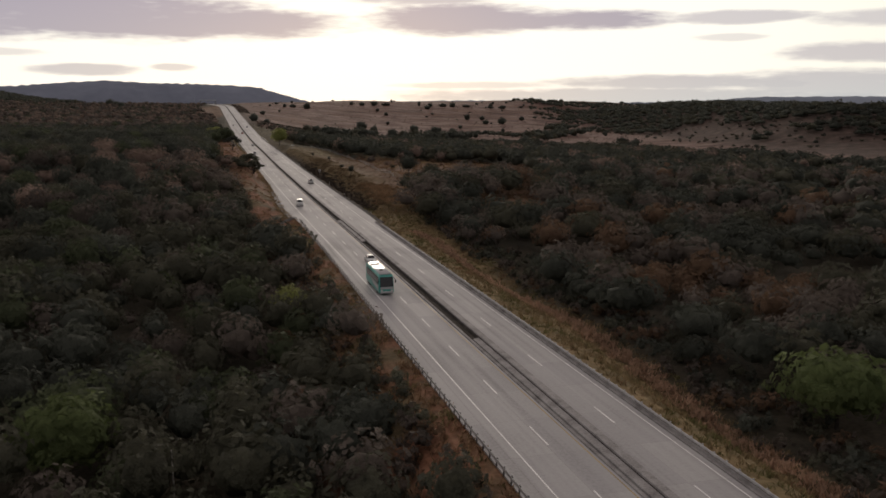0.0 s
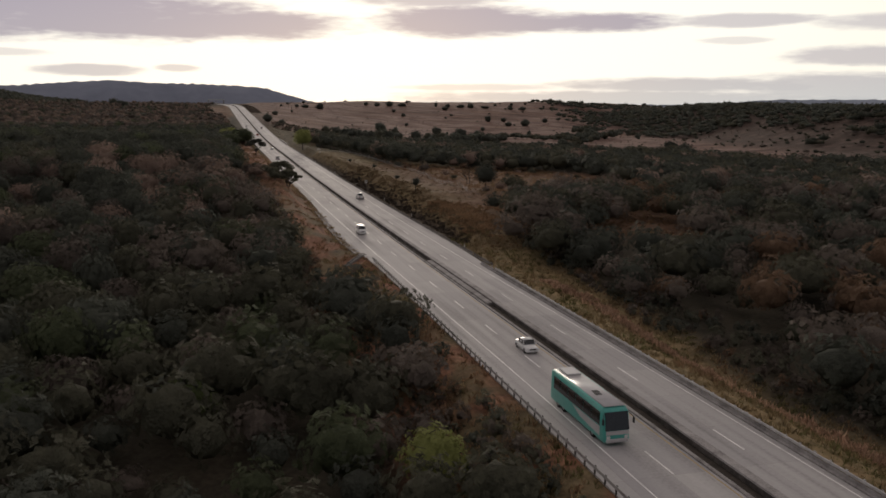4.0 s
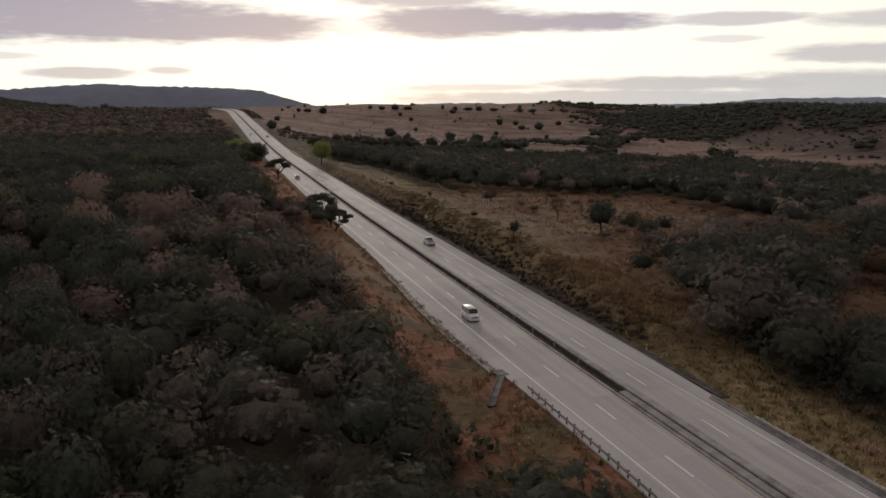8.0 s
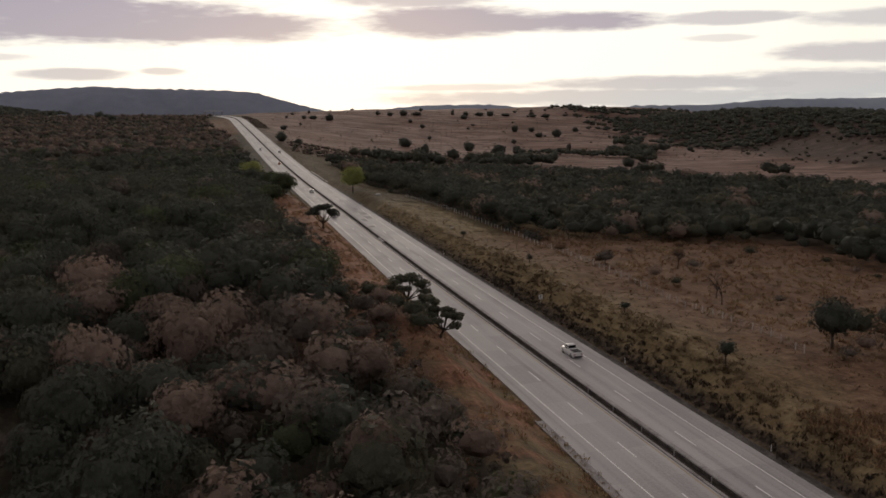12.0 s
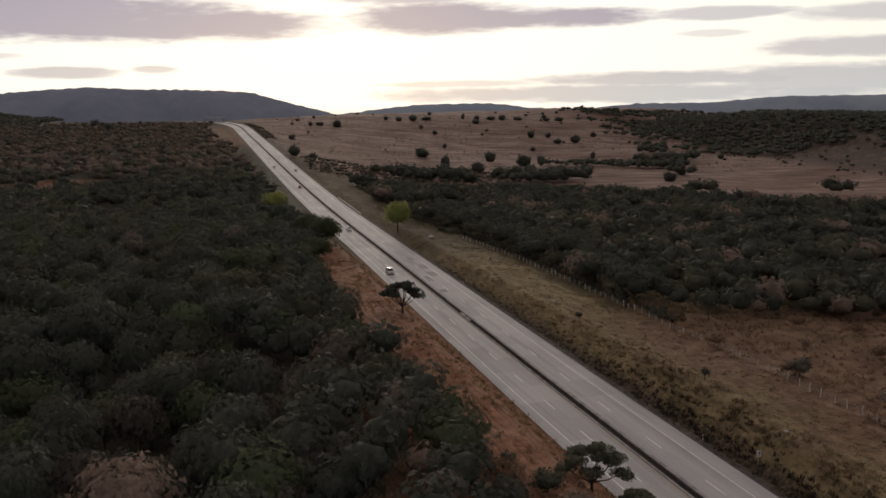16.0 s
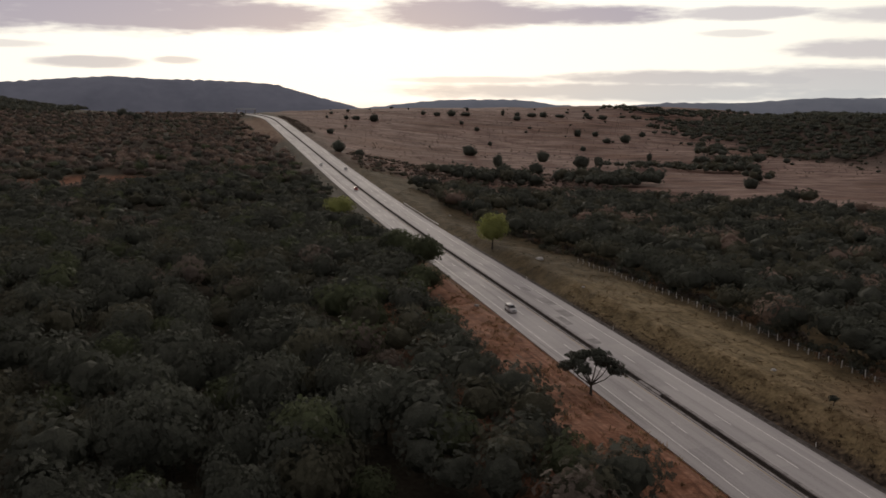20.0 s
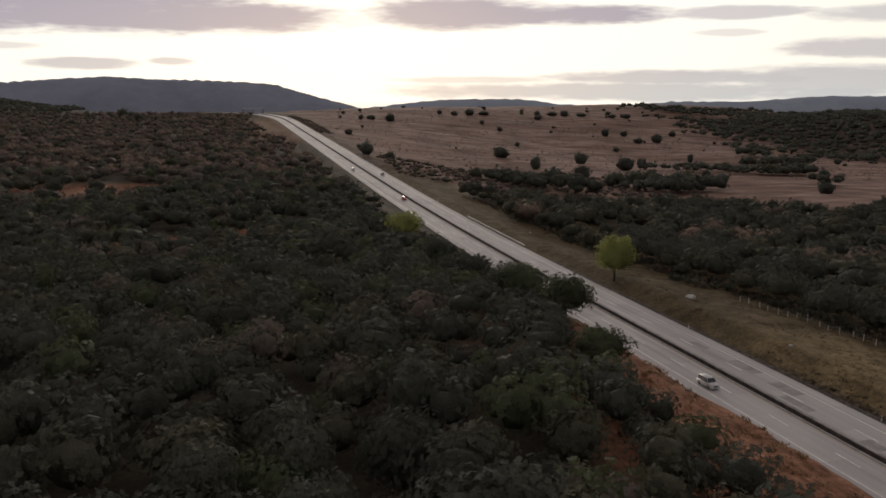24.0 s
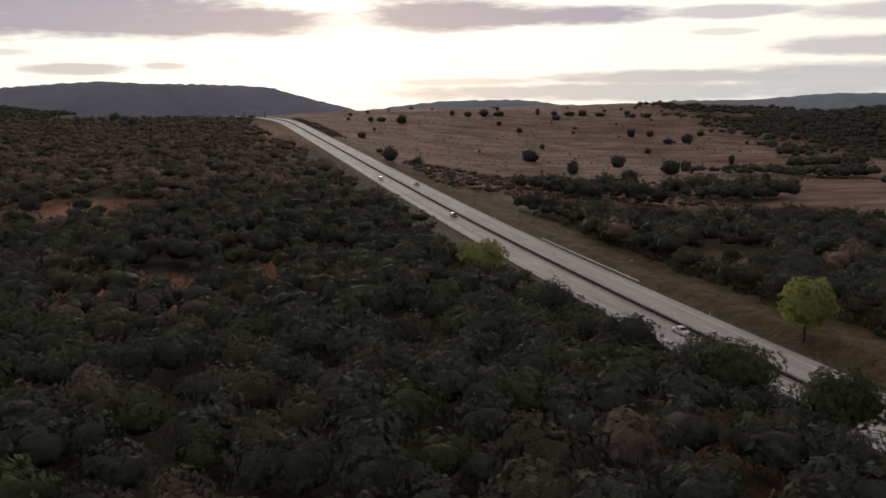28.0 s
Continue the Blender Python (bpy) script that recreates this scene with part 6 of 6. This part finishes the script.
def on_road(x, y, heading):
    return pose(x + float(road_x(y)), y, float(road_z(y)) + 0.045, math.degrees(math.atan2(float(road_z(y + 3) - road_z(y - 3)), 6.0)) * (1 if heading == 0 else -1), 0, heading)


car("sedan_car", "white four-door sedan driving toward the camera", 4.5, 1.75, 1.46, 0.26, 0.22, WHITE_CAR, on_road(-2.9, 173, 180))
car("van", "small white van in the outer lane", 4.7, 1.82, 1.95, 0.17, 0.02, WHITE_CAR, on_road(-6.5, 273, 180))
car("pickup_truck", "white crew-cab pickup with an empty dark bed", 5.3, 1.86, 1.78, 0.25, 0.34, WHITE_CAR, on_road(5.6, 345, 0), 0.37, True)
car("suv_car", "silver sport utility car in the outer lane", 4.6, 1.86, 1.74, 0.24, 0.03, SILVER, on_road(-6.3, 536, 180), 0.36)
car("sedan_car", "white four-door sedan in the inner lane", 4.6, 1.78, 1.46, 0.26, 0.22, WHITE_CAR, on_road(-2.9, 629, 180))
car("hatchback_car", "red hatchback car far along the road", 4.1, 1.72, 1.50, 0.24, 0.03, RED_CAR, on_road(-2.9, 788, 180))
car("hatchback_car", "white hatchback car far along the road", 4.0, 1.70, 1.50, 0.23, 0.03, WHITE_CAR, on_road(-6.3, 905, 180))
car("sedan_car", "silver sedan driving away up the grade", 4.5, 1.75, 1.45, 0.26, 0.22, SILVER, on_road(5.9, 880, 0))


def coach(m):
    """A long-distance coach, its front at +y."""
    e = tagged(new("coach_bus"), "teal and silver long-distance coach with dark windows", "bus")
    L, hw, H = 12.8, 1.28, 3.55
    h2 = L / 2
    rows = [(h2, 0.88, 0.42, 1.5), (h2 - 0.14, 0.95, 0.34, 2.05), (h2 - 0.29, 0.98, 0.32, 2.65), (h2 - 0.45, 1.0, 0.32, 3.22), (h2 - 0.95, 1.0, 0.32, 3.50), (0, 1.0, 0.32, H), (-h2 + 0.5, 1.0, 0.32, H - 0.03), (-h2 + 0.08, 0.98, 0.36, H - 0.15), (-h2, 0.94, 0.45, H - 0.4)]
    part("body", loft("body", [ring(y, hw * k, a, b, 0.16, 0.96) for y, k, a, b in rows], TEAL), e)
    part("roof_panel", loft("roof_panel", [[(x, y, z) for x, z in ((-1.06, H - 0.04), (-0.95, H + 0.03), (0.95, H + 0.03), (1.06, H - 0.04))] for y in (h2 - 0.75, 0, -h2 + 0.5)], BUS_SILVER), e, "silver-grey roof")
    part("roof_unit", box_mesh("roof_unit", 1.5, 2.3, 0.20, BUS_SILVER, 0.06, H + 0.01), e).location = (0, -h2 + 1.9, 0)
    for y in (1.2, 0.5):
        part("roof_hatch", box_mesh("roof_hatch", 0.62, 0.5, 0.06, TRIM, 0.01, H + 0.03), e).location = (0.1 * y, y + 1.2, 0)
    panel("windscreen", [(-hw * 0.90, h2 + 0.0, 1.50), (hw * 0.90, h2 + 0.0, 1.50), (hw * 0.86, h2 - 0.40, 3.12), (-hw * 0.86, h2 - 0.40, 3.12)], GLASS, e, 0.07)
    for s in (-1, 1):
        for i in range(6):
            a = h2 - 1.05 - i * 1.82
            panel("side_window", [(s * (hw + 0.0), a, 1.72), (s * (hw + 0.0), a - 1.78, 1.72), (s * (hw - 0.045), a - 1.78, 2.98), (s * (hw - 0.045), a, 2.98)], GLASS, e, 0.022)
        panel("side_stripe", [(s * (hw + 0.002), h2 - 1.0, 0.75), (s * (hw + 0.002), -h2 + 7.4, 1.05), (s * (hw + 0.002), -h2 + 5.6, 1.62), (s * (hw + 0.002), h2 - 1.0, 1.62)], BUS_SILVER, e, 0.012)
        panel("headlight", [(s * 0.70, h2 + 0.0, 0.72), (s * 1.05, h2 - 0.02, 0.74), (s * 1.05, h2 - 0.03, 1.02), (s * 0.70, h2 - 0.0, 1.0)], LENS, e, 0.04)
        panel("tail_light", [(s * 0.85, -h2 - 0.0, 0.8), (s * 1.1, -h2 + 0.01, 0.8), (s * 1.1, -h2 + 0.02, 1.3), (s * 0.85, -h2 + 0.0, 1.3)], TAIL, e, 0.04)
        mr = part("mirror", box_mesh("mirror", 0.16, 0.22, 0.55, TRIM, 0.04, 2.15), e)
        mr.location = (s * (hw + 0.22), h2 + 0.12, 0)
        bm = bmesh.new()
        limb(bm, (s * (hw - 0.1), h2 - 0.35, 3.05), (s * (hw + 0.22), h2 + 0.10, 2.72), 0.035, 0.03, 5)
        part("mirror_arm", bm_mesh("mirror_arm", bm, TRIM), e)
    panel("rear_window", [(0.95, -h2 + 0.0, 2.1), (-0.95, -h2 + 0.0, 2.1), (-0.9, -h2 + 0.05, 2.9), (0.9, -h2 + 0.05, 2.9)], GLASS, e, 0.05)
    part("bumper", box_mesh("bumper", 2.2, 0.22, 0.36, BUS_SILVER, 0.07, 0.36), e).location = (0, h2 - 0.02, 0)
    panel("front_band", [(-hw * 0.86, h2 + 0.01, 1.10), (hw * 0.86, h2 + 0.01, 1.10), (hw * 0.86, h2 + 0.0, 1.46), (-hw * 0.86, h2 + 0.0, 1.46)], BUS_SILVER, e, 0.05)
    wheels(e, (-hw + 0.17, hw - 0.17), (h2 - 2.6, -h2 + 3.4, -h2 + 2.1), 0.50, 0.30)
    e.matrix_basis = m
    return e


coach(on_road(-5.9, 148.2, 180))
